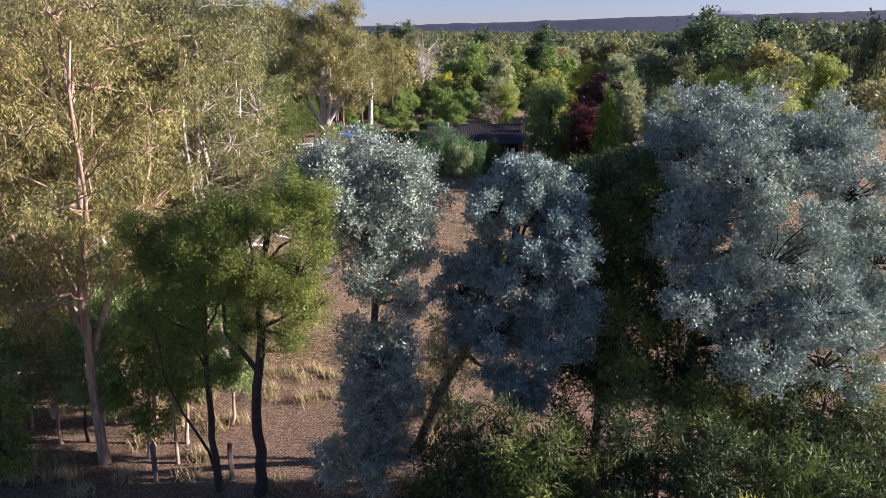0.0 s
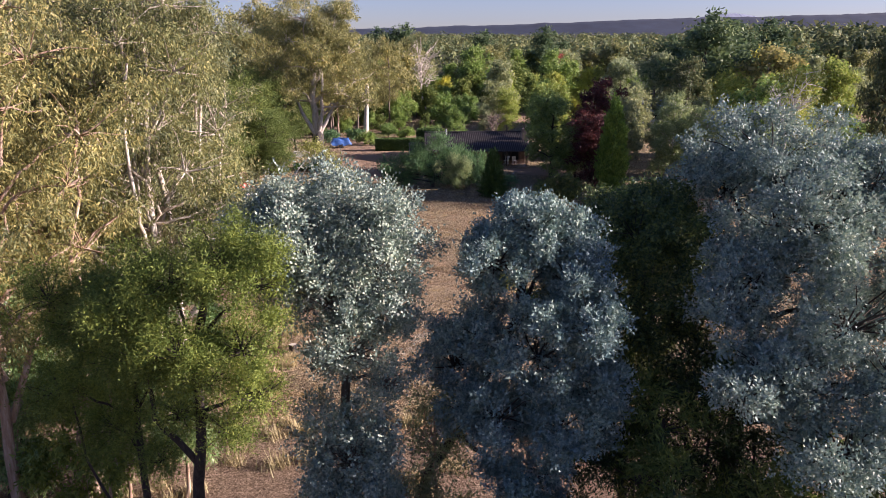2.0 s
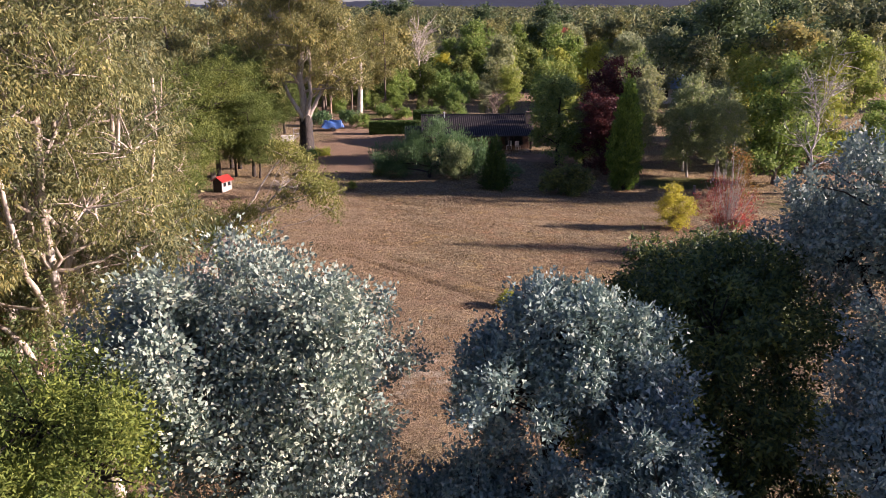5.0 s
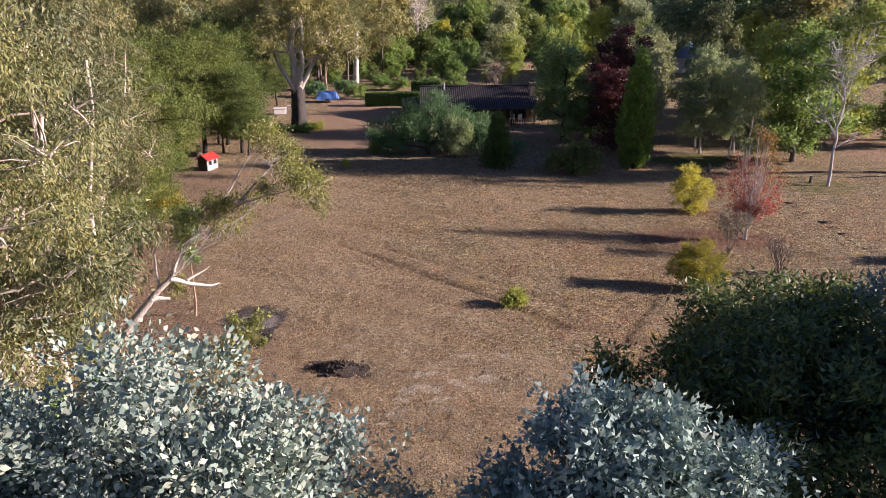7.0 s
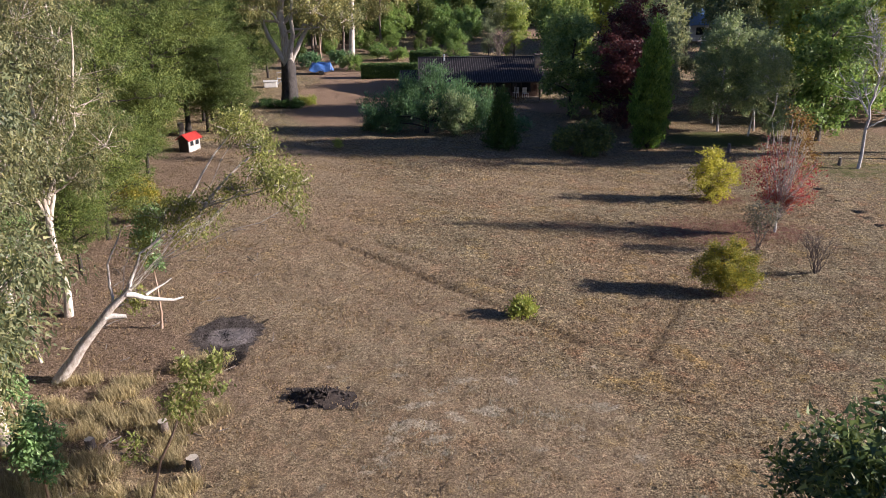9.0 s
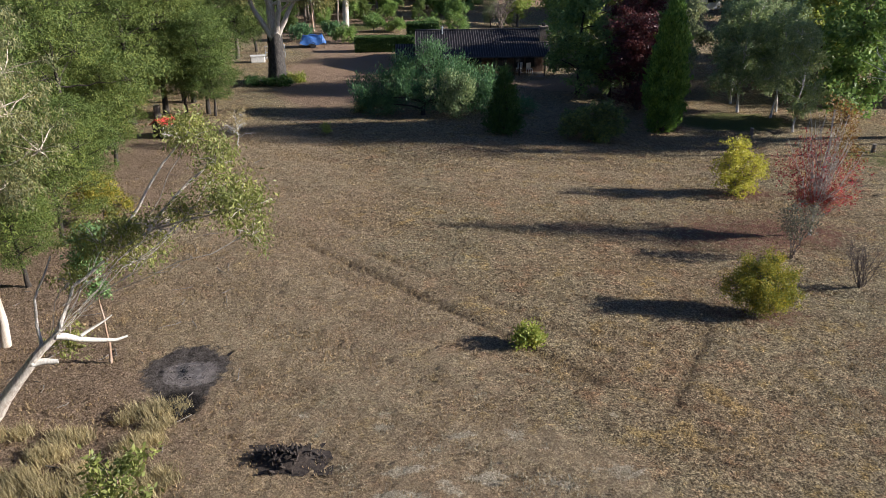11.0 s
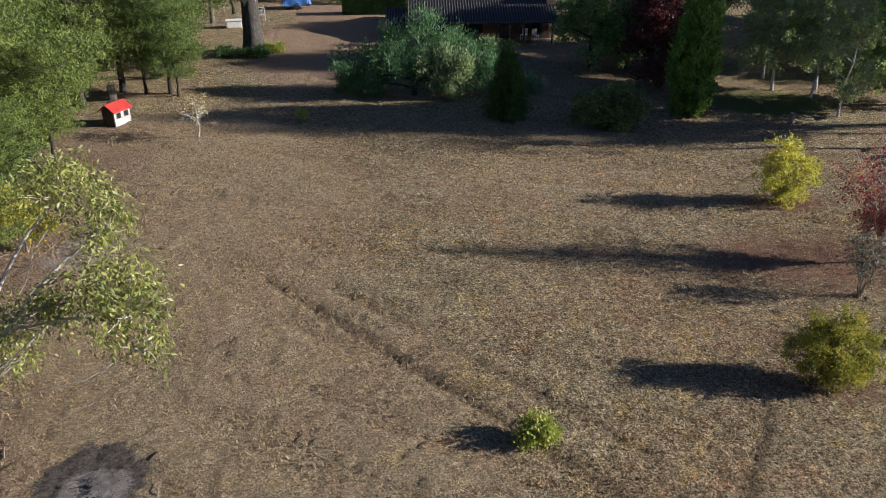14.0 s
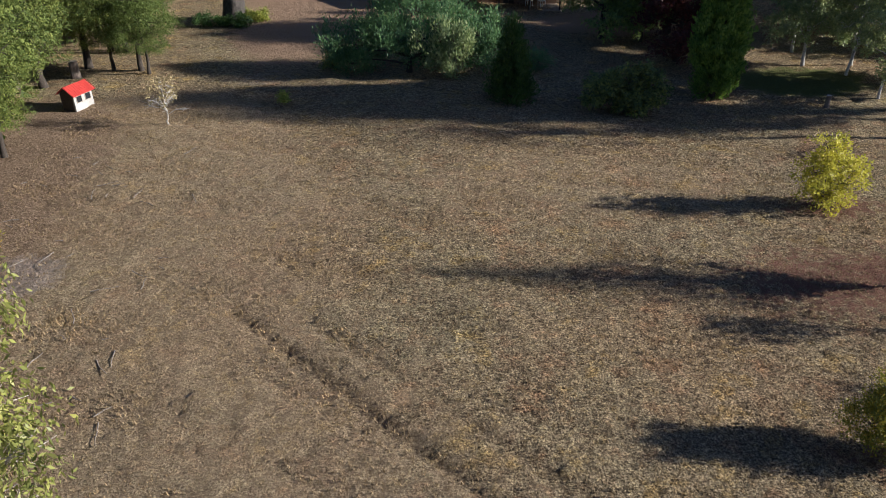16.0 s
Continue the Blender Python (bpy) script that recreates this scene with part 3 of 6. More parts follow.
grow("silver_gum_tree", x, y, "broad silver-blue gum, the largest of the row", "tree",
     foot(x, y, [(7.6, 18.8, 0.3), (7.0, 18.4, 3.5), (7.2, 18.2, 6.2), (7.6, 18.6, 10.2)]), 0.24,
     away(x, y, [((7.7, 19.3, 10.6), (1.5, 1.5, 1.05)), ((7.0, 19.8, 9.9), (1.2, 1.3, 1.1)), ((7.6, 17.2, 9.7), (1.5, 1.2, 1.2)), ((9.1, 18.4, 9.7), (1.5, 1.6, 1.3)), ((6.9, 17.7, 8.6), (1.1, 1.1, 1.2)), ((8.0, 16.4, 8.0), (1.4, 1.1, 1.2)),
                 ((9.5, 17.4, 7.6), (1.4, 1.3, 1.2)), ((7.0, 16.2, 6.9), (1.1, 1.0, 0.9)), ((7.6, 15.2, 6.0), (1.2, 1.0, 0.8)), ((9.2, 15.8, 5.6), (1.3, 1.1, 0.9)), ((5.8, 15.3, 7.0), (0.55, 0.55, 0.45)), ((6.2, 17.0, 8.2), (0.95, 0.9, 0.9)), ((6.6, 16.0, 7.2), (1.0, 0.9, 0.8)), ((8.8, 15.6, 7.0), (1.2, 1.0, 0.9)), ((10.6, 17.0, 6.2), (1.2, 1.1, 1.0)), ((10.8, 18.2, 9.2), (1.3, 1.3, 1.2)), ((11.2, 17.6, 7.6), (1.3, 1.2, 1.1)), ((10.2, 18.9, 10.2), (1.1, 1.1, 0.9))]),
     SILVER, BARK_DARK, 13, "silver gums", twigs=18, **{**S, "count": 215000, "blade": True, "width": 0.046})
x, y = 5.3, 20.0
grow("blackwood_tree", x, y, "dense dark green blackwood between the silver gums", "tree",
     foot(x, y, [(5.3, 20.0, 0.4), (5.2, 19.9, 4.0), (5.3, 19.9, 8.6)]), 0.14,
     away(x, y, [((5.0, 19.3, 9.0), (1.0, 1.1, 0.95)), ((5.7, 19.8, 9.0), (1.1, 1.2, 0.95)), ((4.7, 21.0, 8.4), (1.0, 1.1, 1.0)), ((5.4, 18.8, 7.6), (1.25, 1.1, 1.2)), ((4.7, 19.6, 6.6), (1.1, 1.1, 1.2)), ((5.9, 18.8, 6.4), (1.1, 1.1, 1.0)),
                  ((6.0, 21.2, 7.8), (1.2, 1.2, 1.2)), ((4.2, 20.8, 8.3), (1.1, 1.2, 1.0)), ((3.8, 20.5, 7.0), (1.0, 1.1, 1.0)), ((5.2, 20.4, 9.2), (1.2, 1.2, 0.8)), ((5.5, 22.0, 8.5), (1.3, 1.2, 1.0)), ((6.8, 22.2, 8.0), (1.2, 1.2, 1.1))]),
     DARK, BARK_DARK, 14, "", twigs=14, count=110000, per=14, length=0.09, width=0.042, spray=0.26, droop=0.1, shell=0.2, along=0.6, lump=0.2, tufts=11, face=0.5, blade=True)

# feathery wattles on the near side
W = dict(per=24, length=0.058, width=0.022, spray=0.34, droop=0.0, shell=0.15, along=0.55, lump=0.25, tufts=10, blade=True)
x, y = -4.5, 18.6
grow("wattle_tree", x, y, "feathery green wattle with a black forked trunk", "tree",
     foot(x, y, [(-4.5, 18.6, 0.6), (-4.2, 17.6, 3.0), (-3.9, 16.9, 5.0), (-3.6, 16.3, 7.4), (-3.2, 16.1, 9.2)]), 0.16,
     away(x, y, [((-3.0, 16.1, 9.4), (0.95, 0.9, 0.6)), ((-2.4, 15.8, 9.1), (0.75, 0.8, 0.75)), ((-3.8, 15.9, 9.0), (0.9, 0.9, 0.65)), ((-2.6, 15.6, 8.0), (0.7, 0.7, 0.6)), ((-4.6, 15.9, 8.4), (0.9, 0.9, 0.6)), ((-3.6, 15.4, 8.0), (0.8, 0.7, 0.5)), ((-2.5, 15.8, 7.0), (0.6, 0.6, 0.5)), ((-3.3, 16.0, 7.3), (0.75, 0.7, 0.45)), ((-4.3, 16.0, 7.5), (0.75, 0.7, 0.45)), ((-3.0, 15.9, 6.3), (0.5, 0.5, 0.35)), ((-4.0, 16.4, 6.4), (0.5, 0.5, 0.35))]),
     WATTLE_BRIGHT, BARK_DARK, 21, "wattles", [foot(x, y, [(-3.9, 16.9, 5.0), (-4.5, 16.5, 6.2), (-4.3, 16.2, 8.2)])], twigs=22, count=80000, **{**W, "tufts": 15, "full": 1.05})
x, y = -5.6, 18.8
grow("wattle_tree", x, y, "slender wattle with drooping green leaves", "tree",
     foot(x, y, [(-5.6, 18.8, 0.6), (-5.6, 18.5, 3.0), (-5.4, 18.0, 6.0), (-5.1, 17.6, 8.6)]), 0.11,
     away(x, y, [((-5.0, 17.4, 8.5), (0.95, 0.9, 0.75)), ((-5.9, 17.6, 7.8), (1.0, 0.95, 0.75)), ((-6.6, 17.5, 8.3), (0.8, 0.8, 0.6)), ((-5.4, 17.2, 7.2), (0.8, 0.8, 0.6)), ((-4.9, 17.8, 6.6), (0.7, 0.7, 0.6)), ((-5.8, 17.9, 5.4), (0.7, 0.7, 0.6)), ((-6.6, 17.4, 6.4), (0.7, 0.7, 0.5)), ((-5.0, 18.0, 4.6), (0.5, 0.6, 0.5))]),
     WATTLE_BRIGHT, BARK_DARK, 22, "wattles", [foot(x, y, [(-5.7, 18.8, 0.6), (-6.3, 18.4, 3.2), (-6.6, 17.8, 6.0)])], twigs=20, count=70000, **{**W, "tufts": 13, "full": 1.1})
low = [(1.2, 14.6, 4.35, 1.1), (2.6, 13.8, 4.55, 1.2), (4.3, 14.0, 4.95, 1.2), (5.8, 13.4, 4.55, 1.3), (7.4, 13.4, 4.15, 1.3), (9.0, 13.6, 3.95, 1.4), (3.4, 12.6, 3.55, 1.2), (6.6, 12.2, 3.35, 1.3), (0.6, 16.4, 2.55, 1.0), (10.4, 14.4, 4.15, 1.4), (4.9, 16.6, 5.95, 1.2), (6.0, 17.2, 6.25, 1.1), (4.4, 17.5, 5.75, 1.0), (6.4, 15.6, 4.55, 1.3), (8.4, 15.4, 4.15, 1.4), (2.6, 15.6, 2.95, 1.0), (8.2, 16.8, 4.6, 1.3), (9.6, 16.2, 4.4, 1.3), (7.2, 17.6, 4.8, 1.2), (10.8, 16.6, 4.4, 1.4), (3.4, 16.2, 3.4, 1.1), (1.9, 13.2, 3.6, 1.1)]
for i, (bx, by, bz, r) in enumerate(low):
    x, y = bx + 0.2, by + 0.5
    grow("understorey_wattle", x, y, "bushy green wattle under the silver gums" if i % 2 else "bushy olive green wattle under the silver gums", "shrub",
         foot(x, y, [(x, y, 0.3), (bx, by, bz * 0.5), (bx, by, bz)]), 0.07,
         away(x, y, [((bx, by, bz), (r, r, 0.8)), ((bx - 0.5, by - 0.2, bz - 1.0), (r * 0.8, r * 0.8, 0.8)), ((bx + 0.5, by + 0.2, bz - 1.4), (r * 0.85, r * 0.8, 0.9))]),
         LIME if i == 7 else (UNDER_SHADED, WATTLE, UNDER_SHADED)[i % 3], BARK_DARK, 30 + i, "understorey wattles", twigs=10, sides=6, count=7500, per=14, length=0.13, width=0.035, spray=0.32, droop=0.0, shell=0.2, along=0.8, blade=True)
grow("thin_sapling", 0.6, 17.6, "sparse green sapling with bare red-brown twigs", "tree", [(0, 0, 0), (0.1, 0, 2.5), (0.0, -0.1, 5.0)], 0.05,
     [((0.0, -0.2, 4.6), (0.8, 0.7, 1.0)), ((-0.5, -0.2, 3.2), (0.7, 0.7, 0.8)), ((0.4, 0, 2.4), (0.7, 0.7, 0.8))], OLIVE, BARK_TAN, 45, "", twigs=30, sides=6, count=6500, per=8, length=0.10, width=0.03, spray=0.3, droop=0.1, shell=0.2)


# ---- gum wood on the west side ----
def gum_proto(seed, h, lean, leaf, bark, count, name="gum_tree", label="tall pale-limbed gum with hanging olive leaves", low=0.24, wide=0.21, n=22, size=0.14, thin=0.0115, forks=0):
    rng = np.random.default_rng(seed)
    blobs = []
    for i in range(n):
        f = low + (0.97 - low) * (i + 0.5) / n
        a = i * 2.4 + rng.uniform(-0.4, 0.4)
        rr = wide * h * (0.35 + 0.65 * math.sin(math.pi * min(1, (f - low) / (1 - low) * 0.85 + 0.15))) * rng.uniform(0.5, 1.0)
        r = h * rng.uniform(0.055, 0.095)
        blobs.append(((lean * f * h + rr * math.cos(a), rr * math.sin(a), f * h), (r * 1.25, r * 1.2, r * 0.85)))
    fork_lines = []
    for i in range(forks):
        a, f = 0.6 + i * 2.1 + rng.uniform(-0.4, 0.4), rng.uniform(0.24, 0.42)
        u = np.array([math.cos(a), math.sin(a)]) * h
        fork_lines.append([(lean * f * h, 0, f * h), (u[0] * 0.05 + lean * f * h, u[1] * 0.05, (f + 0.13) * h), (u[0] * 0.13 + lean * f * h, u[1] * 0.12, (f + 0.22) * h), (u[0] * 0.16 + lean * h * 0.7, u[1] * 0.16, min(0.93, f + 0.5) * h)])
    ob = grow(name, 0, 0, label, "tree", [(0, 0, -0.1), (lean * h * 0.25, 0.1, h * 0.28), (lean * h * 0.55, -0.1, h * 0.6), (lean * h * 0.95, 0, h * 0.92)], h * thin, blobs, leaf, bark, seed, "gum wood", fork_lines,
              z=0.0, twigs=6, tufts=8, full=1.2, wood=0.2, branch=0.5, wob=0.13, fork=0.6, count=count, per=10, length=size, width=size * 0.34, spray=size * 2.6, droop=0.55, shell=0.2, along=0.5, lump=0.3, blade=True)
    return ob


def stand(proto, x, y, turn, scale, first=False, tall=1.0):
    m = pose(x, y, gz(x, y) - 0.03, 0, 0, turn) @ Matrix.Diagonal((scale, scale, scale * tall, 1))
    if first:
        proto.matrix_basis = m
        return proto
    return copy_thing(proto, m)


near_gums = [gum_proto(51, 14, 0.03, GUM, BARK_CREAM, 54000, low=0.4, n=24, size=0.108, forks=4), gum_proto(52, 14, -0.04, GUM, BARK_TAN, 54000, low=0.38, n=24, size=0.108, forks=4), gum_proto(53, 13, 0.05, GUM, BARK_CREAM, 46000, low=0.32, n=22, size=0.112, forks=3), gum_proto(54, 13, 0.02, GUM_COOL, BARK_CREAM, 42000, low=0.4, n=24, size=0.12, forks=4)]
spots = [(-7.7, 25.6, 20, 1.0), (-9.4, 20.4, 140, 0.98), (-7.6, 27.6, 250, 1.08), (-11.6, 24.3, 80, 1.0), (-13.1, 30.4, 310, 1.08), (-12.4, 32.6, 200, 0.95), (-10.2, 34.0, 120, 0.86), (-15.4, 27.0, 30, 1.05), (-13.5, 20.0, 170, 1.0),
         (-16.5, 36.0, 60, 1.02), (-14.0, 42.0, 90, 0.98), (-18.5, 30.0, 0, 1.1), (-17.5, 41.5, 110, 1.05)]
for i, (sx, sy, tn, sc) in enumerate(spots):
    k = 3 if sy > 26 else (0, 1, 0, 2)[i % 4]
    stand(near_gums[k], sx, sy, tn, sc, i < 4)

pole = gum_proto(55, 11, 0.03, GUM, BARK_TAN, 9000, label="slim tan-barked gum with a small high crown", low=0.62, wide=0.12, n=9, size=0.128, thin=0.0075)
for i, (sx, sy, tn, sc) in enumerate(((-13.5, 30.7, 0, 1.05), (-12.7, 32.4, 100, 1.0), (-17.7, 31.2, 200, 1.1), (-10.7, 33.0, 50, 0.95), (-12.3, 25.4, 150, 1.0), (-15.2, 28.0, 250, 1.1), (-14.4, 25.0, 20, 1.05), (-11.2, 28.4, 290, 0.95), (-9.0, 23.6, 70, 0.95), (-16.8, 29.6, 130, 1.0), (-13.9, 27.2, 220, 0.9))):
    stand(pole, sx, sy, tn, sc, i == 0)

SUNNY = ((-9.8, 20.9, 3.6), (-7.3, 21.4, 4.4), (-11.2, 21.5, 4.2), (-13.0, 21.2, 3.6), (-8.6, 22.6, 4.6), (-13.8, 22.4, 5.0), (-10.4, 22.8, 5.2), (-15.2, 21.6, 4.4), (-12.2, 23.2, 5.6), (-6.2, 22.6, 3.2))
for i, (ux, uy, uh) in enumerate(((-8.2, 20.6, 3.2), (-10.4, 21.6, 4.0), (-12.6, 22.6, 3.4), (-14.6, 23.8, 4.2), (-7.4, 24.4, 3.4), (-10.0, 26.2, 4.4), (-12.6, 27.8, 3.6), (-9.0, 29.6, 3.0), (-16.6, 25.6, 4.2), (-11.8, 19.2, 2.6), (-14.2, 32.0, 4.0), (-11.0, 30.6, 4.2), (-7.2, 20.2, 6.0), (-10.8, 23.0, 6.5), (-13.5, 27.5, 5.0), (-15.5, 30.5, 5.5), (-11.5, 29.0, 4.6), (-17.5, 28.0, 5.5), (-16.0, 33.5, 5.0), (-18.5, 33.0, 6.0), (-13.0, 35.5, 4.0), (-16.5, 38.5, 4.5), (-9.6, 24.6, 5.0), (-13.6, 25.2, 5.5))):
    grow("wood_shrub", ux, uy, "thin leafy shrub under the gums", "shrub", [(0, 0, -0.05), (0.1, 0.1, uh * 0.5), (0.3, -0.1, uh)], 0.05,
         [((0.3, 0, uh * 0.95), (0.8, 0.8, 0.6)), ((-0.4, 0.1, uh * 0.7), (0.8, 0.8, 0.6)), ((0.4, -0.2, uh * 0.45), (0.8, 0.8, 0.6))], GUM_GREEN if i % 3 else WATTLE_BRIGHT, BARK_DARK if i % 2 else BARK_TAN, 180 + i, "wood shrubs", twigs=10, sides=6, tufts=7,
         count=3600, per=8, length=0.15, width=0.06, spray=0.36, droop=0.25, shell=0.15, blade=True)

for gx, gy, tn, sc in ((-16.5, 47.0, 100, 0.8), (-14.6, 39.4, 220, 0.8), (-12.0, 42.2, 60, 0.86)):
    stand(near_gums[3], gx, gy, tn, sc)

for i, (sx, sy, h) in enumerate(SUNNY):
    grow("edge_sapling", sx, sy, "leafy young gum catching the sun at the wood's edge", "tree", [(0, 0, -0.05), (0.15, -0.1, h * 0.5), (0.3, 0.1, h)], 0.06,
         [((0.3, 0, h), (0.6, 0.6, 0.55)), ((-0.3, 0.2, h * 0.85), (0.65, 0.6, 0.5)), ((0.6, -0.2, h * 0.75), (0.65, 0.6, 0.5)), ((0.0, -0.3, h * 0.6), (0.7, 0.65, 0.5)), ((0.4, 0.2, h * 0.45), (0.6, 0.6, 0.45))], (GUM_GREEN, GUM_PALE, GUM)[i % 3], BARK_TAN, 210 + i, "edge saplings", twigs=10, sides=6, tufts=8, full=1.1,
         count=5200, per=8, length=0.12, width=0.045, spray=0.32, droop=0.35, shell=0.15, blade=True)

# leaning gum over the lawn's edge
x, y = -10.35, 37.5
lean = grow("leaning_gum_tree", x, y, "leaning pale gum reaching over the lawn", "tree",
            foot(x, y, [(-10.35, 37.5, 0.5), (-9.5, 37.6, 1.75), (-8.5, 37.7, 2.95), (-7.8, 37.85, 3.6)]), 0.215,
            away(x, y, [((-4.7, 40.7, 8.0), (1.0, 1.0, 0.5)), ((-3.9, 40.2, 7.4), (0.7, 0.7, 0.4)), ((-2.9, 38.3, 6.8), (0.8, 0.8, 0.55)), ((-3.5, 38.9, 6.9), (0.8, 0.8, 0.45)), ((-2.7, 38.0, 6.2), (0.5, 0.5, 0.4)), ((-7.2, 39.8, 5.3), (0.85, 0.8, 0.5)), ((-6.5, 39.6, 5.7), (0.7, 0.7, 0.4)), ((-5.5, 39.4, 5.9), (0.75, 0.7, 0.4)), ((-6.2, 39.4, 4.9), (0.8, 0.6, 0.25)), ((-4.6, 38.9, 6.5), (0.5, 0.5, 0.3)), ((-7.8, 39.0, 4.6), (0.5, 0.5, 0.4)), ((-8.0, 38.5, 3.0), (0.4, 0.4, 0.5))]),
            GUM_PALE, BARK_WHITE, 61, "", [foot(x, y, [(-7.8, 37.85, 3.6), (-7.6, 38.6, 4.5), (-6.6, 39.3, 5.2), (-5.0, 39.0, 6.0), (-3.0, 38.3, 6.7)]), foot(x, y, [(-8.3, 37.7, 3.1), (-8.6, 38.5, 4.2), (-8.2, 39.0, 5.2)]), foot(x, y, [(-6.6, 39.3, 5.2), (-5.8, 39.9, 6.6), (-4.8, 40.6, 7.9)]), foot(x, y, [(-5.6, 39.1, 5.8), (-4.7, 39.6, 6.8), (-3.9, 40.1, 7.4)])],
            twigs=12, branch=0.1, wob=0.1, fork=0.24, count=10500, per=7, length=0.12, width=0.042, spray=0.42, droop=0.5, shell=0.1, along=0.5, tufts=10, full=1.2)
rng = np.random.default_rng(62)
dead = [(bent(rng, *foot(x, y, [(-7.9, 37.8, 3.5), (-6.45, 38.6, 3.0)]), 7, 0.06), np.linspace(0.10, 0.03, 7)),
        (bent(rng, *foot(x, y, [(-7.4, 38.05, 3.35), (-6.7, 38.5, 3.7)]), 5, 0.08), np.linspace(0.05, 0.015, 5)),
        (bent(rng, *foot(x, y, [(-8.6, 37.65, 2.8), (-8.0, 37.8, 2.75)]), 5, 0.06), np.linspace(0.11, 0.06, 5))]
put("dead_limb", mesh_of("dead_limb", *tubes(dead, 7)), DEAD_WOOD, lean, "bleached dead limb", False)
for sx, sy, h, s in ((-9.3, 33.2, 4.0, 63), (-8.2, 41.0, 4.2, 64), (-11.4, 38.7, 4.8, 65), (-5.3, 30.5, 4.0, 66), (-7.6, 31.0, 2.6, 67), (-8.9, 29.2, 2.4, 68)):
    top = (1.6, 0.5, h) if s == 66 else (0.1, 0, h)
    grow("gum_sapling", sx, sy, "slim gum sapling with a tuft of green leaves", "tree", [(0, 0, 0), (top[0] * 0.35, top[1] * 0.3, h * 0.5), top], 0.045,
         [(top, (0.5, 0.5, 0.42)), ((top[0] * 0.8 - 0.2, top[1], h * 0.82), (0.42, 0.42, 0.4)), ((0.1, 0.1, h * 0.6), (0.3, 0.3, 0.3))], GUM_PALE if s == 66 else GUM_GREEN, BARK_WHITE if s == 65 else BARK_TAN, s, "gum saplings", twigs=8, sides=6,
         count=1400 if s == 66 else 3200, per=8, length=0.12, width=0.055, spray=0.25, droop=0.25, shell=0.25)


# ---- prototypes of trees farther off ----
def round_proto(name, label, seed, h, leaf, bark, count, wide=0.36, low=0.25, size=0.17, group="", n=11, droop=0.1, twigs=6, shell=0.4, peak=0.9, narrow=0.6, category="tree", tufts_n=6, blade=True, slim=0.62, flat=0.8, thin=0.02, full=1.45):
    rng = np.random.default_rng(seed)
    blobs = []
    for i in range(n):
        f = low + (peak - low) * (i + 0.5) / n
        k = (f - low) / (1 - low)
        rr = wide * h * math.sin(math.pi * min(0.97, 0.2 + 0.8 * k)) ** 0.8 * rng.uniform(0.35, 0.9) * (1 if k < 0.5 else narrow + (1 - narrow) * (1 - k))
        a = i * 2.4 + rng.uniform(-0.3, 0.3)
        r = h * wide * rng.uniform(0.34, 0.55)
        blobs.append(((rr * math.cos(a), rr * math.sin(a), f * h), (r, r, r * flat)))
    return grow(name, 0, 0, label, category, [(0, 0, -0.1), (0.02 * h, 0, 0.3 * h), (0, 0.02 * h, 0.8 * h)], h * thin, blobs, leaf, bark, seed, group, z=0.0, twigs=twigs, sides=6, tufts=tufts_n,
                full=full, count=count, per=9, length=size, width=size * slim, spray=size * 2.4, droop=droop, shell=0.2, along=0.5, lump=0.25, blade=blade, face=0.65)


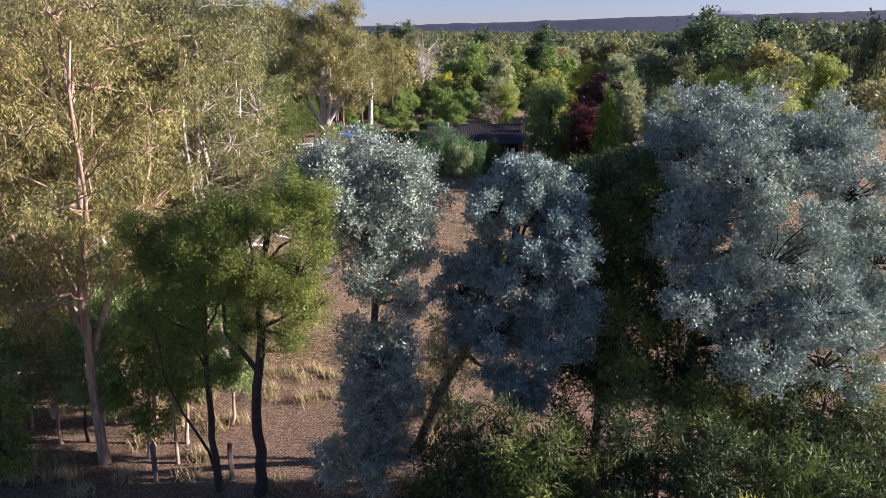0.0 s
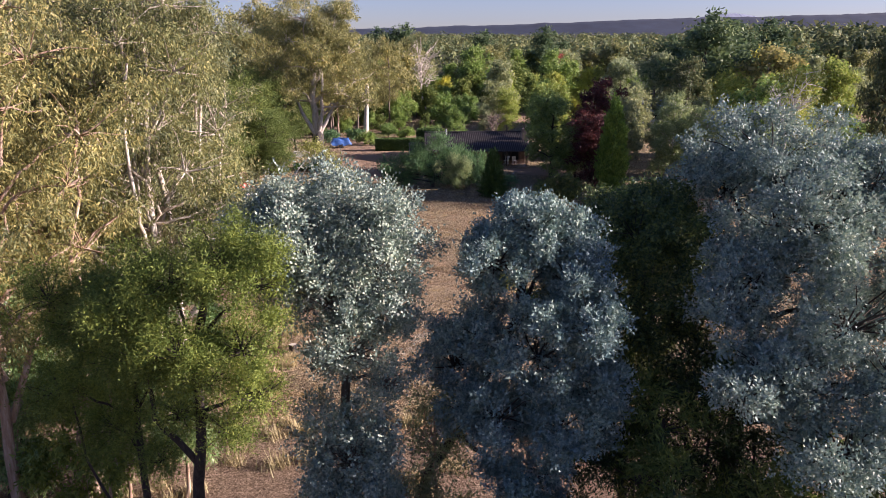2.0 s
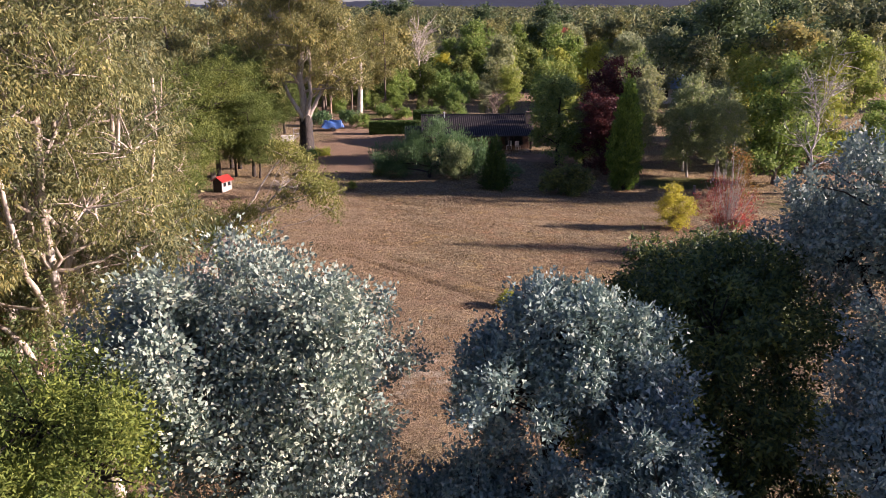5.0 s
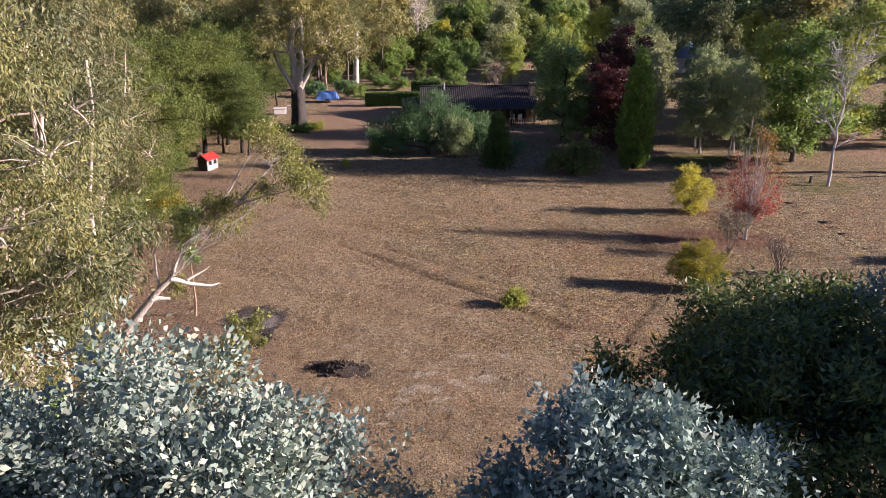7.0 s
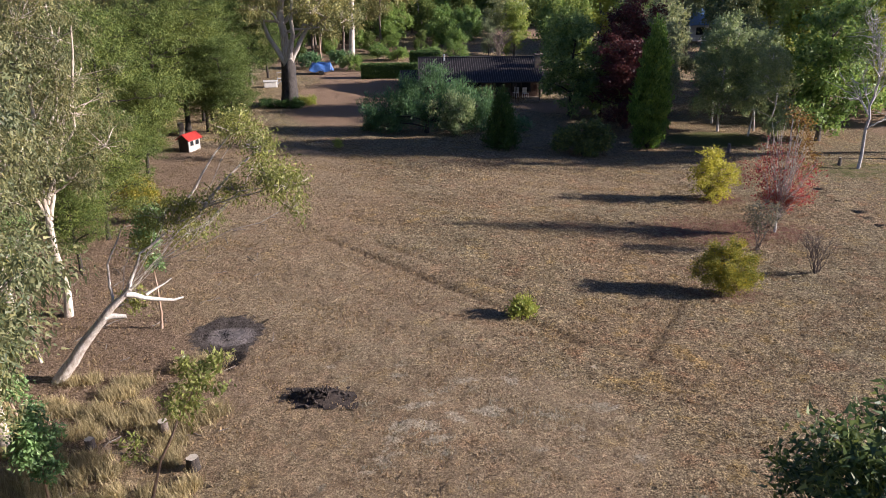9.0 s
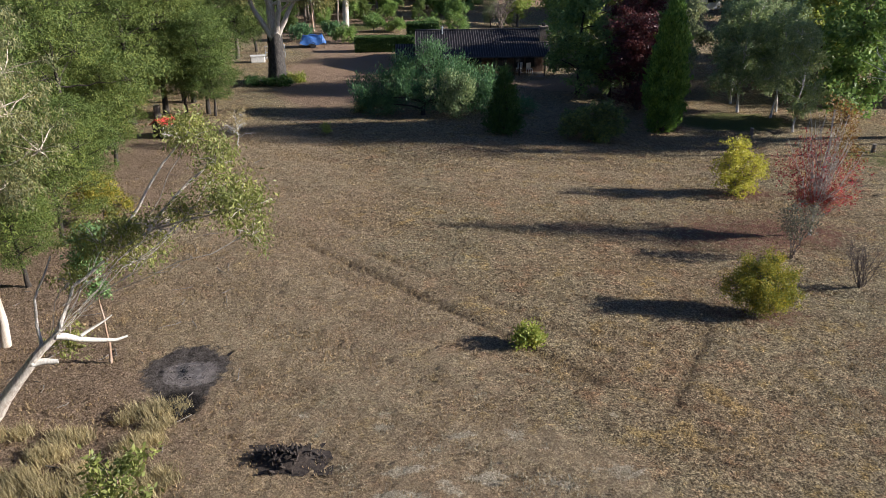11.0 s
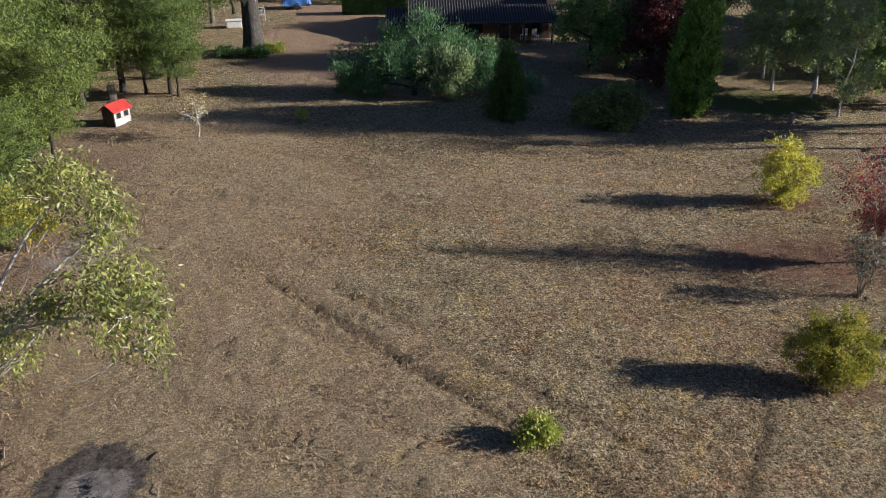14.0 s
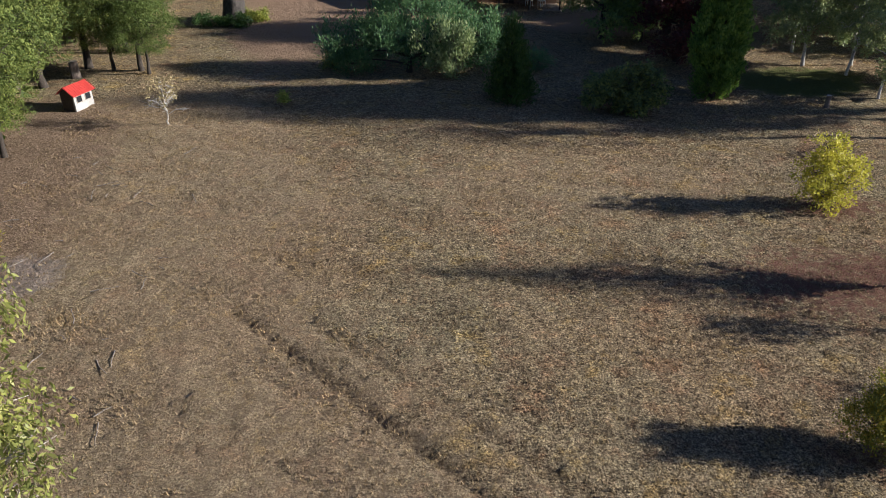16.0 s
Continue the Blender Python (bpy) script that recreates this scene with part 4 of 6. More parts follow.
G = "park trees"
P = {
    "wattle": [round_proto("wattle_tree", "dark green feathery wattle in the wood's edge", 71, 8, WATTLE, BARK_DARK, 30000, 0.36, 0.26, 0.125, "wood edge wattles", blade=True, slim=0.36, flat=0.38, n=19, twigs=10, droop=0.15, tufts_n=8),
               round_proto("wattle_tree", "spreading dark green wattle in the wood's edge", 72, 8, WATTLE, BARK_DARK, 30000, 0.42, 0.24, 0.125, "wood edge wattles", blade=True, slim=0.36, flat=0.38, n=19, twigs=10, droop=0.15, tufts_n=8)],
    "gum": [gum_proto(73, 15, 0.02, GUM, BARK_GREY, 8000, label="tall gum with pale trunk and olive crown", low=0.3, n=14, size=0.36), gum_proto(74, 15, -0.03, GUM, BARK_TAN, 8000, label="tall gum with pale trunk and olive crown", low=0.26, wide=0.24, n=14, size=0.36)],
    "decid": [round_proto("broadleaf_tree", "full bright green broadleaf tree", 75, 12, DECID, BARK_GREY, 8000, 0.3, 0.12, 0.38, G), round_proto("broadleaf_tree", "full bright green broadleaf tree", 76, 12, DECID, BARK_GREY, 8000, 0.36, 0.15, 0.38, G)],
    "dark": [round_proto("broadleaf_tree", "full dark green broadleaf tree", 275, 12, SHRUB_DARK, BARK_DARK, 13000, 0.33, 0.12, 0.3, G)],
    "olive": [round_proto("autumn_tree", "olive-yellow tree turning for autumn", 77, 9, OLIVE, BARK_GREY, 9000, 0.32, 0.18, 0.24, G), round_proto("autumn_tree", "olive-yellow tree turning for autumn", 78, 9, OLIVE, BARK_GREY, 9000, 0.27, 0.2, 0.24, G)],
    "lime": [round_proto("lime_green_tree", "yellow-green tree in autumn colour", 79, 8, LIME, BARK_GREY, 8500, 0.3, 0.12, 0.24, G)],
    "yellow": [round_proto("yellow_tree", "bright yellow autumn tree", 80, 6, YELLOW, BARK_GREY, 7500, 0.3, 0.12, 0.2, G)],
    "copper": [round_proto("copper_tree", "dark copper-red leaved tree", 81, 9.5, COPPER, BARK_DARK, 20000, 0.3, 0.2, 0.18, G)],
    "pink": [round_proto("red_autumn_tree", "dull red autumn tree among the green", 82, 8, RED, BARK_GREY, 6000, 0.34, 0.2, 0.3, G)],
    "birch": [round_proto("birch_tree", "slim pale-trunked birch with light green leaves", 83, 9, BIRCH_LEAF, BARK_BIRCH, 12500, 0.25, 0.2, 0.16, "birches", droop=0.4, thin=0.011),
              round_proto("birch_tree", "slim pale-trunked birch with thin olive leaves", 84, 9, BIRCH_LEAF, BARK_BIRCH, 11000, 0.24, 0.22, 0.15, "birches", droop=0.4, twigs=14, thin=0.010)],
    "darkgum": [round_proto("dark_gum_tree", "dark green gum with rounded crown masses", 87, 18, FAR_LEAF, BARK_WHITE, 9000, 0.24, 0.28, 0.45, G, n=14)],
}
P["highgum"] = [round_proto("dark_gum_tree", "dark gum with its crown high on a bare trunk", 187, 15, FAR_LEAF, BARK_DARK, 6500, 0.27, 0.42, 0.45, G, n=14)]
# never in view; crown height chosen to shade the back lawn
P["tallgum"] = [round_proto("dark_gum_tree", "unseen very tall gum added east of the lawn for shade", 188, 21, FAR_LEAF, BARK_GREY, 2300, 0.17, 0.7, 0.5, G, n=10, peak=0.96)]
P["far_gum"] = [round_proto("woodland_tree", "grey-green gum of the mixed woods", 171, 14, GUM, BARK_WHITE, 5200, 0.28, 0.2, 0.56, "mixed woods", tufts_n=6, twigs=0, n=8, blade=True), round_proto("woodland_tree", "olive gum of the mixed woods", 172, 14, OLIVE, BARK_GREY, 5200, 0.32, 0.16, 0.56, "mixed woods", tufts_n=6, twigs=0, n=8, blade=True)]
P["far_green"] = [round_proto("woodland_tree", "round green tree of the mixed woods", 173, 11, DECID, BARK_GREY, 5200, 0.36, 0.1, 0.54, "mixed woods", tufts_n=6, twigs=0, n=8, blade=True), round_proto("woodland_tree", "dark green tree of the mixed woods", 174, 12, WATTLE, BARK_GREY, 5200, 0.36, 0.1, 0.54, "mixed woods", tufts_n=6, twigs=0, n=8, blade=True)]
P["far_dark"] = [round_proto("woodland_tree", "dark pine of the mixed woods", 175, 16, PINE, BARK_DARK, 5200, 0.32, 0.14, 0.62, "mixed woods", tufts_n=6, twigs=0, n=8, blade=True)]
P["far_lime"] = [round_proto("woodland_tree", "yellow-green tree of the mixed woods", 177, 9, LIME, BARK_GREY, 5200, 0.34, 0.1, 0.46, "mixed woods", tufts_n=6, twigs=0, n=8, blade=True)]
used = set()
kinds_rng = random.Random(9)


def tree(kind, x, y, h, i=None, label="", wide=1.0):
    protos = P[kind]
    i = kinds_rng.randrange(len(protos)) if i is None else i
    base = {"wattle": 8, "gum": 15, "decid": 12, "dark": 12, "olive": 9, "lime": 8, "yellow": 6, "copper": 9.5, "pink": 8, "birch": 9, "darkgum": 18, "highgum": 15, "tallgum": 21, "far_gum": 14, "far_green": (11, 12)[i % 2], "far_dark": 16, "far_lime": 9}[kind]
    s = h / base
    ob = stand(protos[i], x, y, kinds_rng.uniform(0, 360), s * wide, (kind, i) not in used, 1 / wide)
    used.add((kind, i))
    if label:
        ob["label"] = label
    return ob


# wood's edge west of the lawn
for x, y, h in ((-16.5, 59, 9), (-18, 53, 8.5), (-13.2, 73, 7.5), (-17.5, 70.5, 9), (-16, 77, 8.5), (-19.5, 64, 9.5), (-21.5, 75, 10), (-18, 84, 10), (-23, 67, 10), (-24, 58, 10), (-15.5, 46.5, 8), (-15.4, 79.6, 7), (-27, 72, 10), (-15.0, 99, 8), (-18.2, 62.5, 9.5), (-20.5, 57, 10), (-16.4, 73.8, 9), (-15.2, 76.6, 9), (-15.6, 82, 9.5), (-16.4, 88, 8.5), (-22, 62, 10), (-19.5, 79, 10), (-12.6, 72.4, 5.0), (-14.8, 73.2, 5.5), (-14.4, 55, 6.0), (-13.6, 50.4, 5.2), (-13.2, 46.4, 4.8), (-16.2, 51.6, 7.5), (-15.4, 61.5, 6.5)):
    if x < -19:
        tree("far_green", x, y, h, 1, "dark green tree deep in the wood's edge")
    else:
        tree("wattle", x, y, h)
for x, y, h in ((-16, 95, 16), (-20, 106, 17), (-13, 121, 15), (-24, 88, 16), (-9.5, 127, 14), (-4.2, 127.5, 13), (-6.5, 134, 14), (-14, 141, 15), (-22, 130, 16), (-28, 62, 15), (-26, 78, 16), (-31, 95, 17), (-20, 47, 14), (-24, 40, 14), (-28, 48, 15), (-24, 33, 14),
                (-20, 24, 13), (-33, 56, 15), (-38, 70, 16), (-17, 109, 15), (-11, 113, 13), (-36, 85, 16), (-30, 110, 16), (-40, 100, 17), (-45, 82, 16), (-1, 150, 14), (-8, 152, 15)):
    tree("gum", x, y, h)
# trees round the house and to the east
for kind, x, y, h, i, lab in (("dark", 13.7, 79.5, 9.0, 0, "full dark green tree before the house"), ("dark", 16.0, 78.6, 8.0, 0, "dark green tree with low spreading crown"), ("olive", 18.9, 84.5, 8.0, 0, ""),
                         ("olive", 20.6, 80.0, 9.0, 0, ""), ("olive", 22.4, 86.0, 9.0, 1, ""), ("lime", 16.0, 92.0, 9.2, 0, "green tree with yellow top behind the house"), ("birch", 23.9, 73.2, 9.2, 0, ""), ("birch", 24.4, 75.8, 8.6, 0, ""), ("birch", 25.5, 71.4, 8.0, 1, ""),
                         ("birch", 26.6, 73.0, 8.6, 1, ""), ("birch", 25.3, 67.6, 8.2, 1, ""), ("decid", 29.8, 69.5, 10.6, 0, "full bright green tree beside the birches"), ("lime", 31.5, 78, 9.0, 0, ""), ("olive", 28.5, 80, 8.5, 0, ""), ("olive", 34, 84, 8.5, 1, ""),
                         ("lime", 37.5, 79, 9.5, 0, ""), ("olive", 26, 92, 8.5, 0, ""), ("darkgum", 33, 97, 12, 0, ""), ("decid", 5.5, 105, 4.6, 1, "low rounded green shrub tree behind the house"), ("lime", 13.6, 118, 6.2, 0, ""), ("yellow", 5.2, 150, 7.5, 0, ""),
                         ("decid", 12.2, 168, 16, 0, ""), ("decid", 8, 176, 13, 1, ""), ("lime", 17, 150, 8, 0, ""), ("decid", 24, 186, 15, 1, ""), ("decid", 33, 192, 15, 0, ""), ("pink", 39, 215, 11, 0, ""), ("darkgum", 66, 178, 21, 0, ""), ("yellow", 62, 140, 10, 0, ""), ("lime", 47, 118, 9, 0, ""),
                         ("yellow", 27, 128, 8, 0, ""), ("olive", 10.2, 117, 5.0, 1, ""), ("lime", 60, 112, 10, 0, ""), ("olive", 19, 108, 7, 0, ""), ("far_green", 20, 124, 8, 0, ""), ("far_green", 9, 136, 7, 0, ""), ("far_gum", -3, 139, 13, 0, ""), ("far_lime", 22, 138, 7, 0, ""), ("far_green", 28, 116, 9, 1, ""), ("far_gum", 15, 142, 11, 1, ""), ("far_green", 3, 160, 10, 0, ""), ("far_green", 26, 102, 8, 0, ""), ("far_green", -16, 118, 7, 1, ""), ("far_green", -12, 130, 7, 1, ""), ("far_green", -20, 124, 8, 1, ""), ("gum", -11.5, 117, 13, 0, ""), ("gum", -13, 124, 13, 0, ""), ("gum", -8.8, 120, 12, 0, ""), ("gum", -15, 128, 14, 0, ""), ("far_green", -10, 116, 4, 0, ""), ("far_green", -14, 113, 4.5, 1, ""), ("far_green", -7, 124, 4, 0, "")) + tuple(("far_green", fx, fy, fh * (1.7 if fy > 125 else 1.0), k % 2, "low green shrub tree in the wood behind the garden") for k, (fx, fy, fh) in enumerate(((-11, 122, 4.4), (-5.5, 121, 3.6), (-2.5, 125, 4.2), (1.5, 123, 3.4), (4.5, 127, 4.6), (-8.5, 131, 5), (-3, 132, 4.4), (2.5, 134, 4.8), (7, 130, 4), (-12, 137, 5), (-6.5, 142, 5), (0, 146, 4.5), (5, 142, 5), (8.5, 148, 5.5), (-15.5, 134, 5), (-10, 146, 5.5), (-2, 138, 4.6), (-18, 140, 5.5), (-9, 139, 4.8), (2, 151, 5.5), (-13, 151, 6), (-3.5, 118, 2.6), (3.2, 116.5, 2.4)))):
    tree(kind, x, y, h, i, lab)
tree("copper", 18.2, 80.4, 9.8, 0, "", 1.05)
tree("copper", 17.0, 74.4, 6.8, 0, "", 1.3)
# east of the lawn, mostly out of view, added for long shadows across the grass
for kind, x, y, h, w in (("decid", 36, 54.0, 5.2, 1.2), ("decid", 34.5, 46.6, 4.8, 1.2), ("tallgum", 49, 64.8, 21, 1.0), ("tallgum", 52, 77.0, 22, 1.0), ("highgum", 38, 64.2, 15, 0.45), ("highgum", 41, 65.0, 16, 0.5), ("decid", 42, 75, 7.5, 1.3), ("decid", 41, 80, 8, 1.3), ("far_green", 38, 86, 11, 1.3), ("far_green", 42, 92, 13, 1.2)):
    tree(kind, x, y, h, None, "", w)

# out of view; added only to drop dappled shade on the western grass
x, y = 20.0, 24.4
grow("flat_crowned_gum_tree", x, y, "unseen leaning gum, its flat thin crown added for shade", "tree", [(0, 0, -0.1), (0.2, 1.6, 4.0), (0, 3.8, 8.0), (0, 5.4, 10.2)], 0.06,
     [((-1.2, 4.5, 10.2), (1.4, 1.3, 0.5)), ((1.0, 5.1, 10.6), (1.4, 1.3, 0.5)), ((-0.2, 6.9, 10.4), (1.5, 1.3, 0.5)), ((1.6, 7.1, 11.0), (1.2, 1.2, 0.4)), ((-1.6, 6.3, 10.6), (1.0, 1.1, 0.4))], GUM, BARK_WHITE, 192, "", twigs=8, sides=6, tufts=6, count=3600, per=10, length=0.2, width=0.08, spray=0.45, droop=0.3, shell=0.2)

# mixed woods behind
wr = random.Random(21)
done = 0
while done < 185:
    y = 98 + 230 * wr.random() ** 0.75
    x = wr.uniform(-0.64, 0.68) * y
    if (-10 < x < 29 and y < 158) or (x < -8 and y < 112) or (y < 122 and x < 30) or (35 < x < 62 and y < 96):
        continue
    r, e = wr.random(), x / y
    if e > 0.28:
        kind = "far_dark" if r < 0.25 else "far_gum" if r < 0.6 else "far_green" if r < 0.86 else "far_lime"
    elif e > -0.08:
        kind = "far_gum" if r < 0.38 else "far_green" if r < 0.72 else "far_dark" if r < 0.8 else "far_lime"
    else:
        kind = "far_gum" if r < 0.7 else "far_green"
    tree(kind, x, y, {"far_dark": 15, "far_gum": 13.5, "far_lime": 9, "far_green": 12}[kind] * wr.uniform(0.75, 1.2), wide=wr.uniform(0.95, 1.25))
    done += 1


# far woods: nobody could count them
def far_woods():
    r = np.random.default_rng(31)
    n = 2000
    y = 270 + 1000 * r.random(n) ** 1.25
    x = r.uniform(-0.68, 0.72, n) * y
    h = r.uniform(9, 15, n) * (1 + 0.35 * (x / y > 0.35))
    per = 120
    k = np.repeat(np.arange(n), per)
    u = unit(r.normal(size=(n * per, 3)))
    rad = np.stack([h * 0.36, h * 0.36, h * 0.36], 1)[k]
    c = np.stack([x, y, ground_z(x, y) + h * 0.62], 1)[k]
    lump = 1 + 0.3 * np.sin(u[:, 0] * 4 + k) * np.sin(u[:, 1] * 4 + k * 1.7)
    p = c + rad * u * (0.55 + 0.45 * np.sqrt(r.random(n * per)))[:, None] * lump[:, None]
    s = (h[k] * r.uniform(0.032, 0.07, n * per))[:, None]
    out = unit(u + r.normal(0, 0.45, u.shape))
    a = unit(np.cross(out, r.normal(size=p.shape)))
    b = np.cross(out, a)
    v = np.stack([p - b * s * 0.7, p + b * s * 0.7, p + a * 2 * s], 1).reshape(-1, 3)
    return mesh_of("far_woods", v, np.arange(len(v)).reshape(-1, 3))


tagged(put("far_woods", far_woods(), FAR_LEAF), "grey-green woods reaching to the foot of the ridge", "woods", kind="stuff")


# ---- garden trees and shrubs by the lawn ----
x, y = -10.3, 83.8
big = [((-0.6, 0, 15.5), (2.4, 2.4, 1.7)), ((1.6, 0.3, 14.2), (2.2, 2.2, 1.6)), ((-2.6, 0.5, 13.4), (2.0, 2.2, 1.5)), ((3.6, -0.3, 12.2), (2.0, 2.0, 1.5)), ((-3.6, -0.4, 10.6), (2.0, 2.0, 1.4)), ((0.6, -1.8, 11.6), (2.2, 1.9, 1.6)), ((0.4, 1.8, 11.6), (2.2, 1.9, 1.6)),
       ((4.2, 0.6, 9.4), (1.9, 1.8, 1.3)), ((2.6, -1.2, 8.2), (1.6, 1.6, 1.1)), ((-2.2, -1.2, 8.4), (1.7, 1.7, 1.1)), ((5.2, -0.6, 7.4), (1.2, 1.2, 0.9)), ((-0.4, 0.6, 9.2), (1.6, 1.6, 1.2)), ((3.6, -0.4, 6.6), (1.2, 1.2, 0.8)), ((-3.4, -0.4, 7.4), (1.4, 1.3, 0.9)), ((3.0, 0.4, 16.0), (1.4, 1.4, 1.0))]
big = [(c, tuple(1.12 * q for q in r)) for c, r in big]
grow("old_gum_tree", x, y, "old gum with dark charred trunk and pale limbs", "tree", [(0, 0, -0.1), (0.05, 0, 1.5), (0.1, 0.05, 3.0), (0.0, 0, 4.3), (-0.3, 0.2, 7.6), (0.3, 0, 11.0)], 0.6, big, GUM, BARK_WHITE, 91, "", [[(0.2, 0.05, 3.3), (1.3, -0.1, 5.4), (3.4, 0.2, 9.0)], [(0.0, -0.05, 3.4), (-1.4, 0, 5.8), (-2.9, 0, 9.6)], [(0.1, -0.2, 3.4), (0.8, -0.6, 6.0), (0.9, -1.2, 10.5)]], twigs=12, sides=12, branch=0.42, wob=0.12, full=1.25, count=44000, per=10, length=0.24, width=0.09, spray=0.6, droop=0.5, shell=0.2, along=0.5, lump=0.3, blade=True)
old = bpy.data.objects["old_gum_tree"]
rng = np.random.default_rng(191)
zs = np.linspace(-0.05, 3.6, 26)
ring = np.arange(22) * 2 * math.pi / 22
furrow = 1 + rng.normal(0, 0.075, 22)
verts = [(0.034 * max(0, k) ** 0.8 + (0.7 - 0.03 * k + 0.24 * math.exp(-max(0, k) * 1.5)) * (furrow[i] + rng.normal(0, 0.04)) * math.cos(a), (0.7 - 0.03 * k + 0.24 * math.exp(-max(0, k) * 1.5)) * (furrow[i] + rng.normal(0, 0.04)) * math.sin(a), k + (0.35 * math.sin(a * 2.5 + 1) if k > 3.4 else 0)) for k in zs for i, a in enumerate(ring)]
faces = [(j * 22 + i, j * 22 + (i + 1) % 22, j * 22 + 22 + (i + 1) % 22, j * 22 + 22 + i) for j in range(25) for i in range(22)]
put("charred_bark", mesh_of("charred_bark", verts, faces), rough_material("burnt_furrowed_bark", [(0.012, 0.011, 0.01), (0.05, 0.043, 0.038), (0.14, 0.12, 0.105)], 5.0, 0.95, (4, 4, 0.6), 1.0, 14.0), old, "black furrowed bark of the lower trunk")

S2 = dict(twigs=12, sides=6, per=10, spray=0.3, droop=0.1, shell=0.4)
x, y = 1.6, 72.0
grow("garden_willow_shrub", x, y, "wide blue-green shrub with upright shoots on the lawn", "shrub", [(0, 0, -0.1), (0.1, 0, 0.8), (0.3, 0.2, 2.0)], 0.16,
     [((-2.9, 0.2, 1.7), (1.7, 1.5, 1.2)), ((-1.2, 0.6, 2.6), (1.6, 1.5, 1.2)), ((0.6, 0.8, 3.2), (1.6, 1.5, 1.1)), ((2.4, 0.6, 2.7), (1.6, 1.4, 1.1)), ((3.7, 0.4, 2.0), (1.3, 1.3, 1.0)), ((-0.4, -0.6, 2.0), (1.3, 1.0, 0.8)), ((1.9, -0.2, 1.9), (1.4, 1.0, 0.9)), ((-3.8, 0.3, 1.1), (0.9, 0.9, 0.8)), ((0.4, 0.2, 0.9), (1.6, 1.0, 0.9)), ((3.6, 0.2, 0.8), (1.2, 1.0, 0.8)), ((-3.0, -0.2, 0.7), (1.3, 0.9, 0.7)), ((-2.2, 0.6, 1.0), (1.6, 1.2, 0.9)), ((2.8, 0.9, 1.0), (1.6, 1.2, 0.9)), ((0.2, 1.0, 4.0), (0.9, 0.9, 0.7))],
     SHRUB, BARK_DARK, 92, "", count=28000, length=0.21, width=0.05, along=0.8, **{**S2, "droop": -0.5, "spray": 0.6})
grow("spiky_lime_shrub", 3.7, 71.0, "upright pale lime shrub growing out of the willow", "shrub", [(0, 0, -0.1), (0.05, 0, 1.0), (0.1, 0.1, 2.0)], 0.06,
     [((0.2, 0, 0.8), (0.9, 0.7, 0.8)), ((-0.6, 0, 1.0), (0.7, 0.6, 0.8)), ((0.3, 0, 2.0), (0.7, 0.6, 0.9)), ((-0.4, 0, 2.3), (0.45, 0.45, 1.0)), ((0.9, 0, 1.8), (0.5, 0.5, 0.8)), ((-1.6, -0.1, 2.0), (0.4, 0.4, 0.6))], BIRCH_LEAF, BARK_GREY, 93, "", count=3600, length=0.2, width=0.07, along=0.85, **{**S2, "droop": -0.7, "spray": 0.5})
cone = [((0, 0, 0.3 + 0.42 * i), (1.12 * (1 - i / 9.4) ** 0.75 + 0.05,) * 2 + (0.42,)) for i in range(9)]
grow("cone_conifer", 6.7, 67.7, "dark green cone-shaped conifer on the lawn", "shrub", [(0, 0, -0.1), (0, 0, 1.5), (0, 0, 3.6)], 0.09, cone, HEDGE, BARK_DARK, 94, "", count=12000, length=0.16, width=0.06, along=0.85, tufts=0, **{**S2, "droop": -0.7, "shell": 0.6})
tagged(bpy.data.objects["cone_conifer"], "dark green cone-shaped conifer on the lawn")
col = [((0.1 * math.sin(i * 2), 0.1 * math.cos(i * 3), 0.7 + 0.68 * i), ((0.95, 1.12, 1.22, 1.25, 1.24, 1.2, 1.12, 1.0, 0.86, 0.68, 0.48, 0.26)[i],) * 2 + (0.75,)) for i in range(12)]
grow("column_cypress", 17.0, 68.2, "tall column cypress, bright green on its sunny side", "tree", [(0, 0, -0.1), (0, 0, 3), (0, 0, 8)], 0.16, col, CYPRESS, BARK_DARK, 95, "", count=26000, length=0.2, width=0.09, along=0.85, tufts=0, **{**S2, "droop": -0.9, "shell": 0.65})
grow("round_shrub", 12.1, 66.4, "low rounded grey-green shrub on the lawn", "shrub", [(0, 0, -0.1), (0, 0, 0.5), (0.2, 0, 1.4)], 0.09,
     [((-1.1, 0, 1.1), (0.95, 1.0, 0.95)), ((0, 0.1, 1.5), (1.1, 1.1, 0.95)), ((1.1, -0.1, 1.2), (0.95, 1.0, 0.95)), ((0.3, -0.4, 0.8), (1.4, 0.9, 0.7))], DARK, BARK_DARK, 96, "", count=14000, length=0.15, width=0.08, **{**S2, "shell": 0.5, "tufts": 14})
grow("yellow_garden_tree", 17.2, 56.3, "small bright yellow autumn tree on the lawn", "tree", [(0, 0, -0.05), (-0.1, 0, 0.9), (-0.3, 0, 2.6)], 0.05,
     [((-0.3, 0, 2.5), (0.75, 0.7, 0.55)), ((0.2, 0.1, 1.9), (0.95, 0.9, 0.55)), ((-0.7, -0.1, 1.6), (0.8, 0.8, 0.5)), ((0.5, 0, 1.1), (0.9, 0.85, 0.5)), ((-0.2, 0, 0.7), (1.0, 0.9, 0.4)), ((0.1, 0, 0.35), (0.8, 0.8, 0.35)), ((1.2, 0.1, 1.5), (0.4, 0.4, 0.35))], YELLOW, BARK_GREY, 97, "", count=6000, length=0.12, width=0.06, **{**S2, "shell": 0.25, "twigs": 20})
